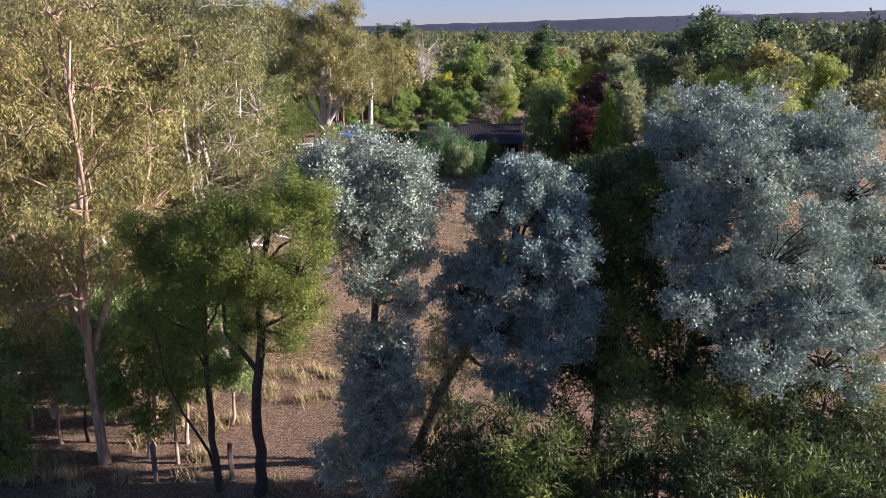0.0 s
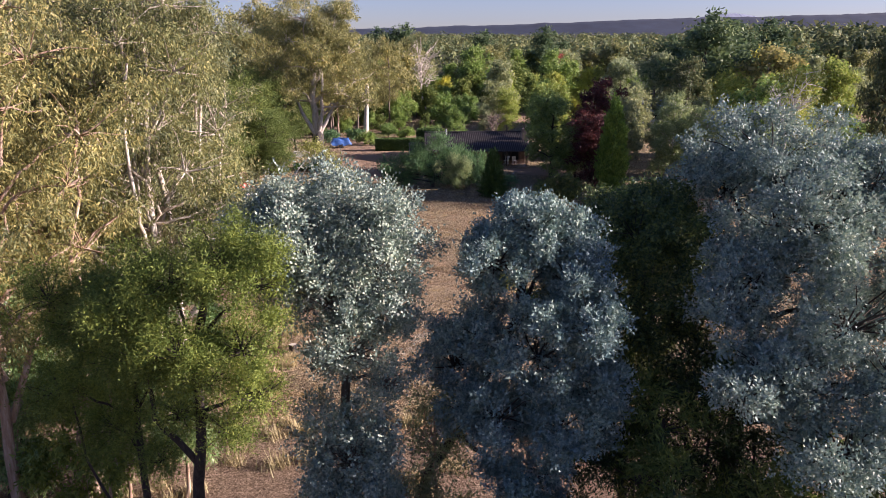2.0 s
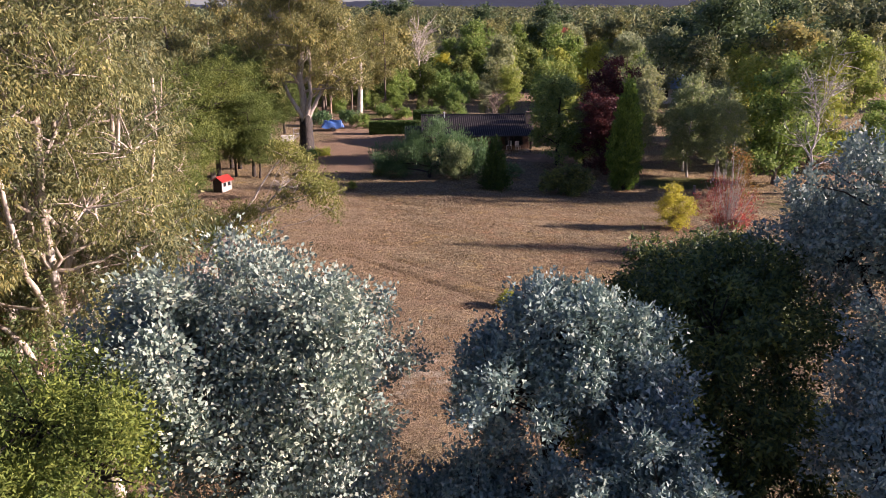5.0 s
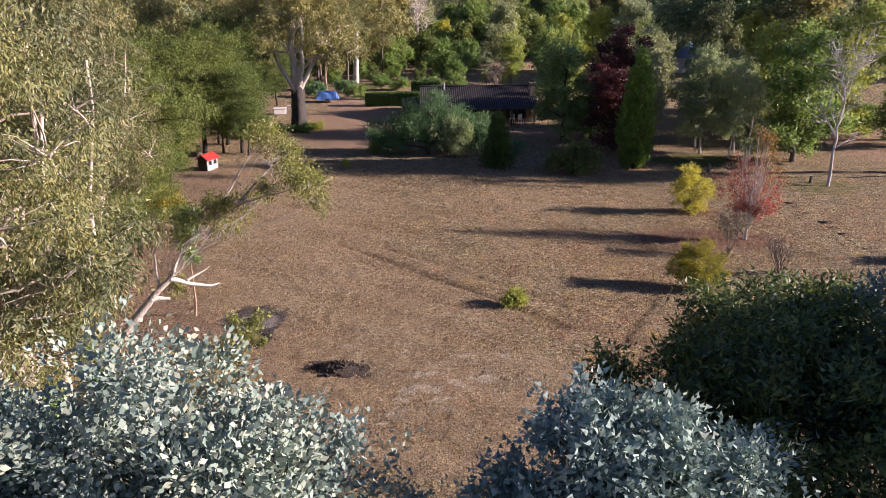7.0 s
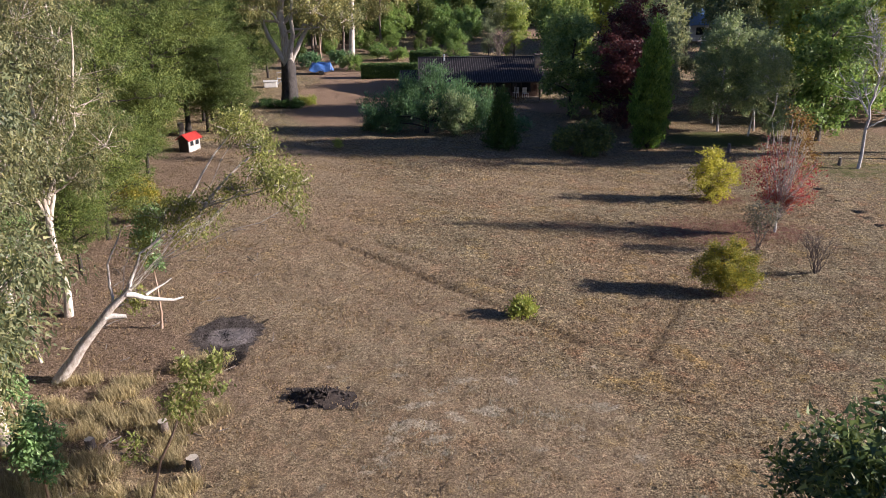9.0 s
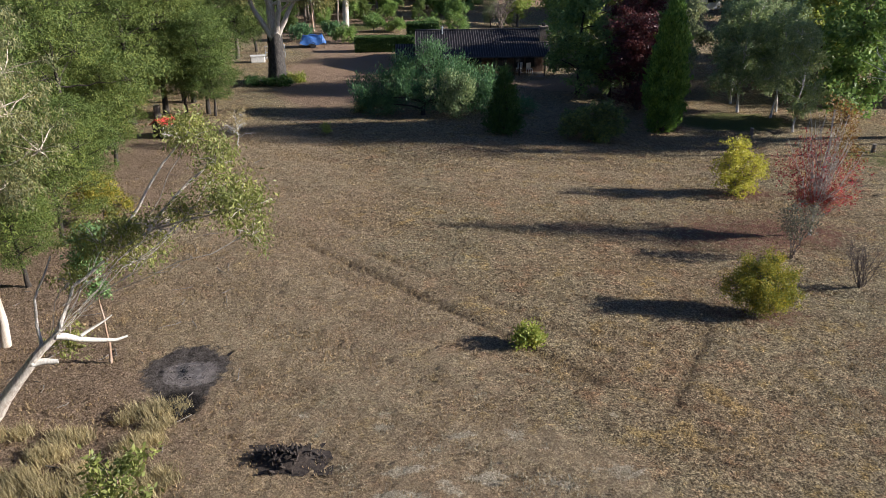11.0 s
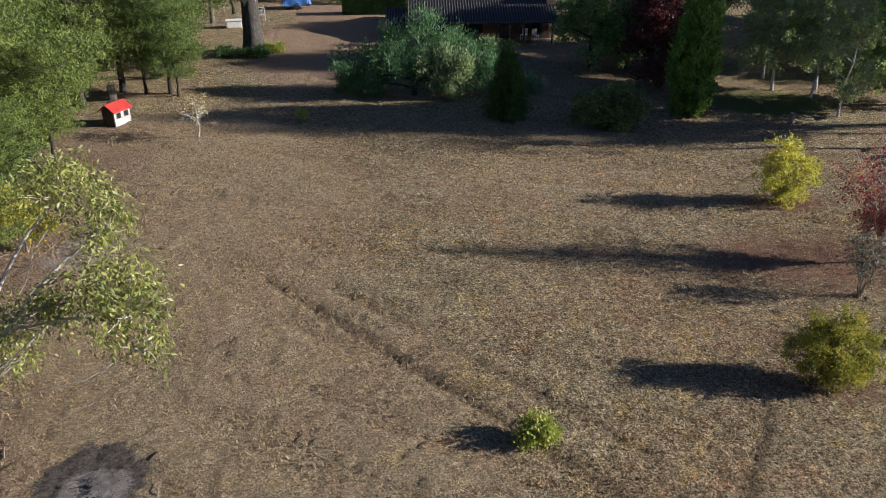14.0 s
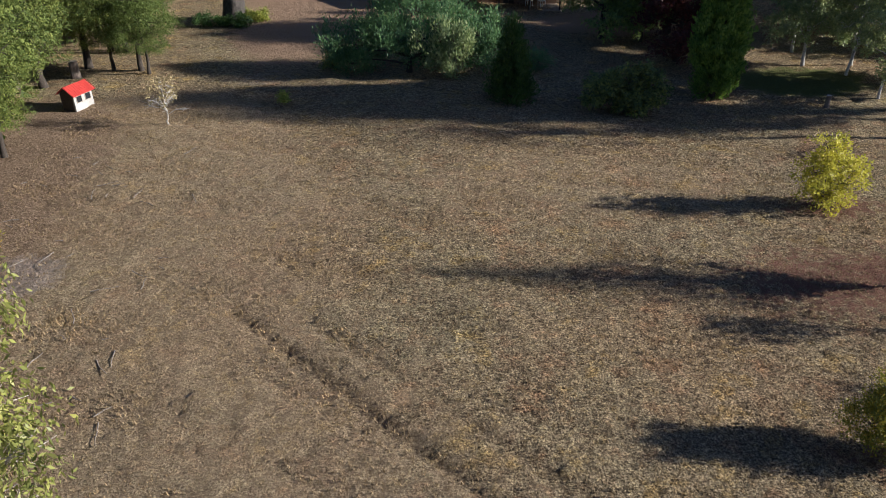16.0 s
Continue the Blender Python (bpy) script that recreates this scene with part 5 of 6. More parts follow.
red = grow("red_maple_tree", 18.4, 50.9, "young maple with bare grey twigs and last red leaves", "tree", [(0, 0, -0.05), (0.02, 0, 1.0), (0.05, 0, 3.6), (0.0, 0, 5.6)], 0.07,
           [((-0.6, 0, 1.7), (0.6, 0.6, 0.5)), ((0.7, 0, 1.8), (0.6, 0.6, 0.5)), ((0.1, 0.1, 1.4), (0.6, 0.6, 0.4)), ((-0.2, 0.5, 2.1), (0.7, 0.7, 0.5)), ((0.4, -0.5, 2.1), (0.7, 0.7, 0.5))], RED, BARK_BIRCH, 98, "", count=2800, length=0.10, width=0.065, **{**S2, "shell": 0.1, "twigs": 30, "spray": 0.4})
rng = np.random.default_rng(99)
topb = [((0.7, 0, 4.3), (0.8, 0.7, 0.9)), ((0.5, 0, 5.3), (0.6, 0.5, 0.7)), ((0.1, 0, 5.8), (0.3, 0.3, 0.4)), ((1.3, 0, 3.6), (0.4, 0.4, 0.5))]
put("rust_leaves", mesh_of("rust_leaves", *leaf_cloud(rng, topb, 1100, 6, 0.11, 0.07, 0.4, 0.1, 0.1)), RUST, red, "rust and orange leaves at the top")
thin_red = [((-0.7, 0.5, 2.9), (1.0, 1.4, 0.9)), ((0.5, -0.5, 3.0), (1.0, 1.4, 0.9)), ((-0.4, 0, 4.0), (0.8, 0.8, 0.8))]
put("pink_leaves", mesh_of("pink_leaves", *leaf_cloud(rng, thin_red, 1900, 5, 0.10, 0.065, 0.4, 0.1, 0.05)), RED, red, "sparse dull red leaves on the middle twigs")
whips = []
for _ in range(70):
    a, k = rng.uniform(0, 6.28), rng.uniform(0.2, 1.0)
    whips.append((bent(rng, (0, 0, rng.uniform(0.5, 1.5)), (1.55 * k * math.cos(a), 2.5 * k * math.sin(a), 6.0 - 2.6 * k * k - rng.uniform(0, 1.2)), 6, 0.05), np.linspace(0.018, 0.006, 6)))
tagged(put("whippy_growth", mesh_of("whippy_growth", *tubes(whips, 3)), BARK_BIRCH, red, "", False), kind="stuff")
grow("yellow_green_bush", 13.3, 44.1, "round bush of green and yellow leaves on the lawn", "shrub", [(0, 0, -0.05), (0, 0, 0.5), (0, 0, 1.4)], 0.06,
     [((-0.1, 0, 1.45), (0.75, 0.75, 0.55)), ((-0.75, 0, 1.0), (0.65, 0.7, 0.55)), ((0.6, 0, 1.0), (0.75, 0.75, 0.6)), ((0, -0.3, 0.6), (1.05, 0.75, 0.45)), ((0.25, 0.1, 1.95), (0.4, 0.4, 0.35)), ((-0.5, 0.1, 1.75), (0.35, 0.4, 0.35)), ((0.9, -0.2, 0.6), (0.5, 0.5, 0.4))],
     GOLDEN, BARK_GREY, 100, "", count=21000, length=0.068, width=0.04, lump=0.45, tufts=11, full=1.0, **{**S2, "shell": 0.2, "droop": -0.4, "spray": 0.28})
grow("green_weed_bush", 4.75, 41.6, "small bright green bush alone on the lawn", "shrub", [(0, 0, -0.03), (0, 0, 0.25), (0, 0, 0.5)], 0.02,
     [((0, 0, 0.42), (0.42, 0.4, 0.3)), ((-0.25, 0, 0.25), (0.3, 0.3, 0.2)), ((0.28, 0, 0.25), (0.3, 0.3, 0.2))], LIME, BARK_GREY, 101, "", count=1500, length=0.11, width=0.06, **{**S2, "shell": 0.2, "droop": -0.5})


def bare(name, x, y, label, h, stems, wide, seed, bark, leaf=None, count=0, thick=0.05, category="shrub", fork=0.0, tip=(0, 0)):
    """A leafless shrub or tree: many thin crooked stems that fork."""
    r = np.random.default_rng(seed)
    ob = root(name, x, y, None, 0, label, category)
    main, fine = [], []
    f0 = np.array([tip[0], tip[1], fork])
    if fork:
        lead = bent(r, (0, 0, -0.1), (tip[0] * 1.6, tip[1], h * 0.97), 14, 0.05)
        put("trunk", mesh_of("trunk", *tubes([(lead, np.linspace(thick * 1.5, thick * 0.15, 14))], 8)), bark, ob, "", False)
    for _ in range(stems):
        a = r.uniform(0, 6.28)
        e = np.array([math.cos(a) * wide * r.uniform(0.3, 1), math.sin(a) * wide * r.uniform(0.3, 1), h * r.uniform(0.7, 1)])
        p = bent(r, (r.normal(0, 0.05), r.normal(0, 0.05), -0.05) if not fork else f0 * r.uniform(0.75, 1.0), e, 9, 0.07, 0.06)
        if fork:
            u = r.uniform(0.2, 0.8)
            p0 = lead[int(u * 13)]
            e = p0 + np.array([math.cos(a), math.sin(a), 0]) * wide * (1.15 - 0.7 * u) * r.uniform(0.6, 1.1) + np.array([0, 0, h * r.uniform(0.14, 0.3)])
            p = bent(r, p0, e, 9, 0.08, 0.06)
        main.append((p, np.linspace(thick * (0.6 if fork else 1.0), thick * 0.15, 9)))
        for _ in range(9):
            j = int(r.integers(3, 8))
            q = p[j] + (e - p[j]) * 0.6 + r.normal(0, (0.07 if fork else 0.16) * h, 3) * np.array([1, 1, 0.5])
            fine.append((bent(r, p[j], q, 5, 0.1), np.linspace(thick * 0.4, thick * 0.1, 5)))
    for m in main:
        put("stem", mesh_of("stem", *tubes([m], 6)), bark, ob, "", False)
    tagged(put("twig_growth", mesh_of("twig_growth", *tubes(fine, 4)), bark, ob, "", False), kind="stuff")
    if leaf:
        put("leaves", mesh_of("leaves", *leaf_cloud(r, [((0, 0, h * 0.72), (wide * 0.9, wide * 0.9, h * 0.3))], count, 6, 0.12, 0.06, 0.3, 0.1, 0.2)), leaf, ob)
    return ob


bare("bare_shrub", 17.9, 45.8, "leafless grey shrub with dry grass at its foot", 2.0, 18, 0.8, 111, BARK_GREY, None, 0, 0.02)
bare("dry_stalk_shrub", 16.6, 48.6, "thin dry grey-green shrub beside the maple", 2.4, 14, 0.9, 112, BARK_GREY, GREYLEAF, 900, 0.014)
bare("small_pale_tree", -9.4, 64.8, "small pale tree with few leaves", 2.3, 14, 1.0, 113, BARK_BIRCH, GOLD_STRAW, 500, 0.03, "tree", 0.7)
bare("bare_birch_tree", 28.8, 62.2, "bare white-stemmed birch leaning over the grass", 11.0, 16, 2.4, 114, BARK_BIRCH, OLIVE, 2000, 0.075, "tree", 2.6, (0.35, 0))
bare("bare_gum_tree", 1.5, 143, "tall dead gum with bare white limbs", 15, 16, 4.2, 115, BARK_WHITE, GUM, 1600, 0.13, "tree", 6.5, (-0.4, 0))
bare("grey_bare_shrub", 11.0, 113, "grey bare shrub behind the house", 4.2, 14, 2.0, 116, BARK_GREY, None, 0, 0.06)
grow("golden_wattle_shrub", -12.6, 52.4, "low shrub with golden and green leaves by the wood", "shrub", [(0, 0, -0.05), (0, 0, 0.6), (0.1, 0, 1.8)], 0.05, [((0, 0, 1.8), (0.9, 0.9, 0.6)), ((-0.7, 0, 1.3), (0.9, 0.8, 0.6)), ((0.7, 0.2, 1.0), (0.8, 0.8, 0.6))], GOLDEN, BARK_GREY, 119, "", count=6000, length=0.11, width=0.045, **{**S2, "shell": 0.25})
grow("green_sprig", -4.4, 67.0, "small bright green plant on the lawn", "plant", [(0, 0, -0.02), (0, 0, 0.2), (0, 0, 0.5)], 0.015, [((0, 0, 0.45), (0.32, 0.3, 0.3))], LIME, BARK_GREY, 102, "", count=500, length=0.12, width=0.06, **{**S2, "shell": 0.1, "twigs": 6})
grow("dark_round_bush", -2.6, 72.6, "small dark round bush on the lawn", "shrub", [(0, 0, -0.02), (0, 0, 0.4), (0, 0, 0.8)], 0.03, [((0, 0, 0.65), (0.5, 0.5, 0.65))], DARK, BARK_DARK, 103, "", count=1600, length=0.12, width=0.06, **S2)
grow("grey_green_bush", 8.6, 72.5, "soft grey-green bush on the shaded lawn", "shrub", [(0, 0, -0.02), (0, 0, 0.4), (0, 0, 0.8)], 0.03, [((0, 0, 0.6), (0.9, 0.8, 0.6))], SHRUB, BARK_DARK, 104, "", count=1800, length=0.12, width=0.05, **S2)
grow("dark_bush", 5.4, 75.5, "large dark bush before the verandah", "shrub", [(0, 0, -0.02), (0, 0, 0.6), (0, 0, 1.6)], 0.05, [((0, 0, 1.4), (1.5, 1.2, 1.2)), ((1.6, 0.4, 1.2), (1.3, 1.2, 1.1))], DARK, BARK_DARK, 105, "", count=5000, length=0.16, width=0.07, **S2)
for bx, by, r, lab in ((-11.6, 82.6, 1.1, "low dark green bed of plants round the gum's foot"), (-9.6, 82.2, 1.0, "low green bed of plants round the gum's foot"), (-8.7, 83.6, 0.8, "pale green bush at the gum's foot")):
    grow("bed_shrub", bx, by, lab, "shrub", [(0, 0, -0.02), (0, 0, 0.2), (0, 0, 0.4)], 0.02, [((0, 0, 0.35), (r, r * 0.8, 0.4))], HEDGE if r > 0.9 else LIME, BARK_GREY, int(bx * -10), "bed at the gum", count=1800, length=0.14, width=0.07, **S2)
for bx, by, r, h in ((-6.6, 104, 1.6, 1.5), (-8.4, 109, 1.5, 1.5), (-1.5, 112, 1.3, 1.4), (-11.5, 106, 1.6, 1.6), (2.4, 108, 1.6, 1.8)):
    grow("garden_shrub", bx, by, "rounded green garden shrub by the path", "shrub", [(0, 0, -0.02), (0, 0, h * 0.4), (0, 0, h * 0.7)], 0.04, [((0, 0, h * 0.55), (r, r, h * 0.5)), ((0.4, 0, h * 0.8), (r * 0.6, r * 0.6, h * 0.3))], SHRUB if bx < -7 else DECID, BARK_GREY, int(by), "garden shrubs", count=2400, length=0.2, width=0.1, **S2)
grow("ball_topped_tree", -3.9, 111.8, "small round-headed clipped tree on the path", "tree", [(0, 0, -0.02), (0, 0, 0.6), (0, 0, 1.2)], 0.06, [((0, 0, 1.35), (1.35, 1.3, 0.6)), ((0, 0, 0.95), (0.9, 0.9, 0.35))], DECID, BARK_GREY, 106, "", count=2600, length=0.18, width=0.1, **S2)


def hedge(x0, x1, y, h, d, seed):
    r = np.random.default_rng(seed)
    ob = root("clipped_hedge", (x0 + x1) / 2, y, None, 0, "low clipped dark green hedge", "hedge", "garden hedges")
    w = (x1 - x0) / 2
    bm = bmesh.new()
    box(bm, 0, 0, h * 0.47, 2 * w - 0.2, d - 0.2, h * 0.92, 0.08)
    part("inner_growth", bm, HEDGE, ob)
    n = 9000
    p = np.stack([r.uniform(-w, w, n), r.uniform(-d / 2, d / 2, n), r.uniform(0, h, n)], 1)
    k = r.integers(0, 4, n)
    p[k < 2, 2] = h + r.normal(0, 0.03, (k < 2).sum())
    p[k == 2, 1] = -d / 2 + r.normal(0, 0.03, (k == 2).sum())
    p[k == 3, 0] = np.where(r.random((k == 3).sum()) < 0.5, -w, w) + r.normal(0, 0.03, (k == 3).sum())
    a = unit(r.normal(size=(n, 3)))
    b = unit(np.cross(a, r.normal(size=(n, 3))))
    s = 0.07
    v = np.stack([p, p + a * s + b * s * 0.7, p + a * 2 * s, p + a * s - b * s * 0.7], 1).reshape(-1, 3)
    put("leaves", mesh_of("leaves", v, np.arange(len(v)).reshape(-1, 4)), HEDGE, ob)


hedge(-4.9, 1.0, 98.2, 1.4, 1.3, 121)
hedge(0.2, 3.4, 103.5, 2.0, 1.6, 122)


# ---- house ----
ROOF = rough_material("dark_plum_roof", [(0.01, 0.008, 0.01), (0.017, 0.014, 0.015), (0.028, 0.022, 0.023)], 1.5, 0.9, None, 0.2)
# ribs of the same dark roof, lightened in colour for sun on their edges
RIB = rough_material("sun_lightened_roof_rib", [(0.038, 0.034, 0.034), (0.068, 0.06, 0.058), (0.105, 0.098, 0.09)], 2.0, 0.85, None, 0.2)
BRICK = rough_material("brown_brickwork", [(0.09, 0.055, 0.04), (0.16, 0.10, 0.07), (0.24, 0.16, 0.11)], 5.0, 0.9)
STONE = rough_material("chimney_stone", [(0.14, 0.11, 0.08), (0.24, 0.19, 0.14), (0.34, 0.28, 0.21)], 4.0, 0.9)
TIMBER = rough_material("dark_timber", [(0.03, 0.022, 0.017), (0.06, 0.045, 0.035), (0.09, 0.07, 0.055)], 6.0, 0.8, (1, 1, 6))
WHITE = rough_material("worn_white_paint", [(0.55, 0.53, 0.49), (0.72, 0.70, 0.66), (0.80, 0.79, 0.76)], 4.0, 0.6, None, 0.1)
HUT_WHITE = rough_material("weathered_white_boards", [(0.25, 0.24, 0.22), (0.42, 0.41, 0.38), (0.5, 0.49, 0.46)], 4.0, 0.8, None, 0.2)
RED_IRON = rough_material("red_roof_iron", [(0.32, 0.03, 0.025), (0.46, 0.045, 0.035), (0.55, 0.07, 0.05)], 3.0, 0.45, None, 0.1)
BLUE = rough_material("blue_tarpaulin", [(0.03, 0.09, 0.28), (0.05, 0.14, 0.40), (0.09, 0.20, 0.50)], 3.0, 0.45, None, 0.4)
GLASS = rough_material("dark_window_glass", [(0.02, 0.022, 0.025), (0.03, 0.032, 0.036)], 2.0, 0.08, None, 0.0)
GREYWOOD = rough_material("grey_weathered_wood", [(0.14, 0.12, 0.10), (0.24, 0.21, 0.18), (0.34, 0.30, 0.26)], 4.0, 0.9, (4, 4, 0.7))
CUT_WOOD = rough_material("cut_wood_end", [(0.40, 0.33, 0.25), (0.55, 0.48, 0.38), (0.64, 0.58, 0.48)], 8.0, 0.8)
CHARRED = rough_material("charred_wood", [(0.006, 0.006, 0.006), (0.018, 0.017, 0.016), (0.05, 0.048, 0.045)], 8.0, 0.8, None, 0.8)
SOIL = rough_material("dark_soil", [(0.02, 0.015, 0.012), (0.045, 0.033, 0.026), (0.09, 0.065, 0.05)], 6.0, 0.95, None, 0.9)
ZINC = rough_material("grey_sheet_iron", [(0.25, 0.27, 0.29), (0.36, 0.38, 0.40), (0.46, 0.48, 0.50)], 2.0, 0.45, None, 0.1)


def slab(bm, p, thick):
    """A sloping slab over four corners, given round its top."""
    top = [bm.verts.new(v) for v in p]
    low = [bm.verts.new((v[0], v[1], v[2] - thick)) for v in p]
    bm.faces.new(top)
    bm.faces.new(low[::-1])
    for i in range(4):
        bm.faces.new((top[i - 1], low[i - 1], low[i], top[i]))
    bmesh.ops.recalc_face_normals(bm, faces=bm.faces)
    return bm


def house():
    hx, hy, hz = 6.8, 91.0, 0.28
    h = root("house", hx, hy, hz, 0, "low brick house with dark ribbed roof and verandah", "house")
    x0, x1, ridge, eave = 1.05 - hx, 12.3 - hx, 3.35, 1.8
    for wy in (-2.6, 4.4):
        bm = bmesh.new()
        box(bm, (x0 + x1) / 2 + 0.1, wy, 0.9, x1 - x0 - 0.5, 0.22, 1.9)
        part("wall", bm, BRICK, h, "brown brick long wall")
    for sx in (x0 + 0.3, x1 - 0.15):
        bm = bmesh.new()
        pts = [(sx, -2.48, -0.05), (sx, 4.28, -0.05), (sx, 4.28, 1.9), (sx, 0.4, 3.1), (sx, -2.48, 2.3)]
        a = [bm.verts.new((p[0] - 0.1, p[1], p[2])) for p in pts]
        b = [bm.verts.new((p[0] + 0.1, p[1], p[2])) for p in pts]
        bm.faces.new(a)
        bm.faces.new(b[::-1])
        for i in range(5):
            bm.faces.new((a[i - 1], b[i - 1], b[i], a[i]))
        bmesh.ops.recalc_face_normals(bm, faces=bm.faces)
        part("gable_wall", bm, BRICK, h)
    bm = bmesh.new()
    slab(bm, [(x0, -4.9, eave), (x1 + 0.3, -4.9, eave), (x1 + 0.3, 0, ridge), (x0, 0, ridge)], 0.1)
    front = part("roof", bm, ROOF, h, "dark plum front roof slope")
    bm = bmesh.new()
    slab(bm, [(x0, 0.01, ridge), (x1 + 0.3, 0.01, ridge), (x1 + 0.3, 5.2, eave), (x0, 5.2, eave)], 0.1)
    part("roof", bm, ROOF, h)
    me = mesh_of("rib", *tubes([([(0, -4.92, eave + 0.005), (0, -2.4, (eave + ridge) / 2 + 0.02), (0, 0, ridge + 0.01)], [0.035, 0.035, 0.035])], 6))
    me.materials.append(RIB)
    k = int((x1 + 0.3 - x0) / 0.215)
    for i in range(k + 1):
        rb = new("rib", me)
        rb.location = (x0 + 0.04 + i * 0.215, 0, 0)
        rb.parent = front
    bm = bmesh.new()
    box(bm, (x0 + x1) / 2 + 0.15, 0, ridge + 0.03, x1 - x0 + 0.3, 0.26, 0.1, 0.03)
    part("ridge_cap", bm, RIB, h)
    bm = bmesh.new()
    box(bm, (x0 + x1) / 2 + 0.15, -4.97, eave - 0.05, x1 - x0 + 0.3, 0.1, 0.13, 0.02)
    part("gutter", bm, RIB, h, "grey eaves gutter")
    # lower wing to the west
    bm = bmesh.new()
    slab(bm, [(x0 - 1.75, -4.6, 1.35), (x0 + 0.9, -4.6, 1.35), (x0 + 0.9, -0.9, 2.3), (x0 - 1.75, -0.9, 2.3)], 0.09)
    wing = part("wing_roof", bm, ROOF, h, "lower ribbed roof of the west wing")
    me = mesh_of("wing_rib", *tubes([([(0, -4.62, 1.355), (0, -2.75, 1.84), (0, -0.9, 2.31)], [0.05, 0.05, 0.05])], 6))
    me.materials.append(RIB)
    for i in range(13):
        rb = new("wing_rib", me)
        rb.location = (x0 - 1.7 + i * 0.215, 0, 0)
        rb.parent = wing
    bm = bmesh.new()
    box(bm, x0 - 0.45, -2.6, 0.6, 2.2, 3.0, 1.3)
    part("wing_wall", bm, BRICK, h)
    for i in range(6):
        bm = bmesh.new()
        box(bm, x0 + 0.25 + i * (x1 - x0 - 0.4) / 5, -4.7, 0.87, 0.1, 0.1, 1.76, 0.01)
        part("verandah_post", bm, TIMBER, h)
    bm = bmesh.new()
    box(bm, (x0 + x1) / 2, -3.7, -0.03, x1 - x0, 2.3, 0.14, 0.02)
    part("verandah_floor", bm, STONE, h)
    for wx, ww, dz, nm in ((-3.6, 1.5, 1.05, "window"), (-0.6, 1.5, 1.05, "window"), (1.9, 0.85, 0.92, "door"), (3.9, 1.9, 1.0, "window")):
        bm = bmesh.new()
        box(bm, wx, -2.72, dz, ww, 0.05, 1.1 if nm == "window" else 1.75, 0.01)
        w = part(nm, bm, TIMBER, h)
        for s in (-1, 1):
            bm = bmesh.new()
            box(bm, wx + s * ww * 0.23, -2.75, dz, ww * 0.4, 0.02, 0.92 if nm == "window" else 1.5)
            part("pane", bm, GLASS, w)
    bm = bmesh.new()
    box(bm, x1 + 0.05, -2.0, 1.9, 0.75, 0.75, 3.8, 0.03)
    ch = part("chimney", bm, STONE, h, "square stone chimney")
    bm = bmesh.new()
    box(bm, x1 + 0.05, -2.0, 3.83, 0.85, 0.85, 0.1, 0.02)
    part("chimney_cap", bm, STONE, ch)
    bm = bmesh.new()
    box(bm, x1 + 0.05, -2.0, 4.0, 0.3, 0.3, 0.24, 0.03)
    part("chimney_pot", bm, CHARRED, ch)
    for fx, fy in ((-3.3, -0.7),):
        bm = bmesh.new()
        bmesh.ops.create_cone(bm, cap_ends=True, segments=10, radius1=0.07, radius2=0.07, depth=0.6, matrix=Matrix.Translation((fx, fy, ridge + fy * 0.31 + 0.25)))
        bmesh.ops.create_cone(bm, cap_ends=True, segments=10, radius1=0.13, radius2=0.05, depth=0.1, matrix=Matrix.Translation((fx, fy, ridge + fy * 0.31 + 0.58)))
        part("vent_pipe", bm, ZINC, h, "pale metal vent pipe")


house()


def chair(x, y, turn):
    c = root("garden_chair", x, y, gz(x, y) + 0.05, turn, "white garden chair on the verandah", "chair", "verandah chairs")
    bm = bmesh.new()
    box(bm, 0, 0, 0.42, 0.45, 0.45, 0.04, 0.01)
    part("seat", bm, WHITE, c)
    bm = bmesh.new()
    box(bm, 0, 0.21, 0.68, 0.45, 0.04, 0.45, 0.01)
    part("backrest", bm, WHITE, c)
    for sx in (-0.19, 0.19):
        for sy in (-0.19, 0.19):
            bm = bmesh.new()
            box(bm, sx, sy, 0.2, 0.04, 0.04, 0.4)
            part("leg", bm, WHITE, c)


chair(11.0, 87.3, 20)
chair(10.1, 87.4, -30)


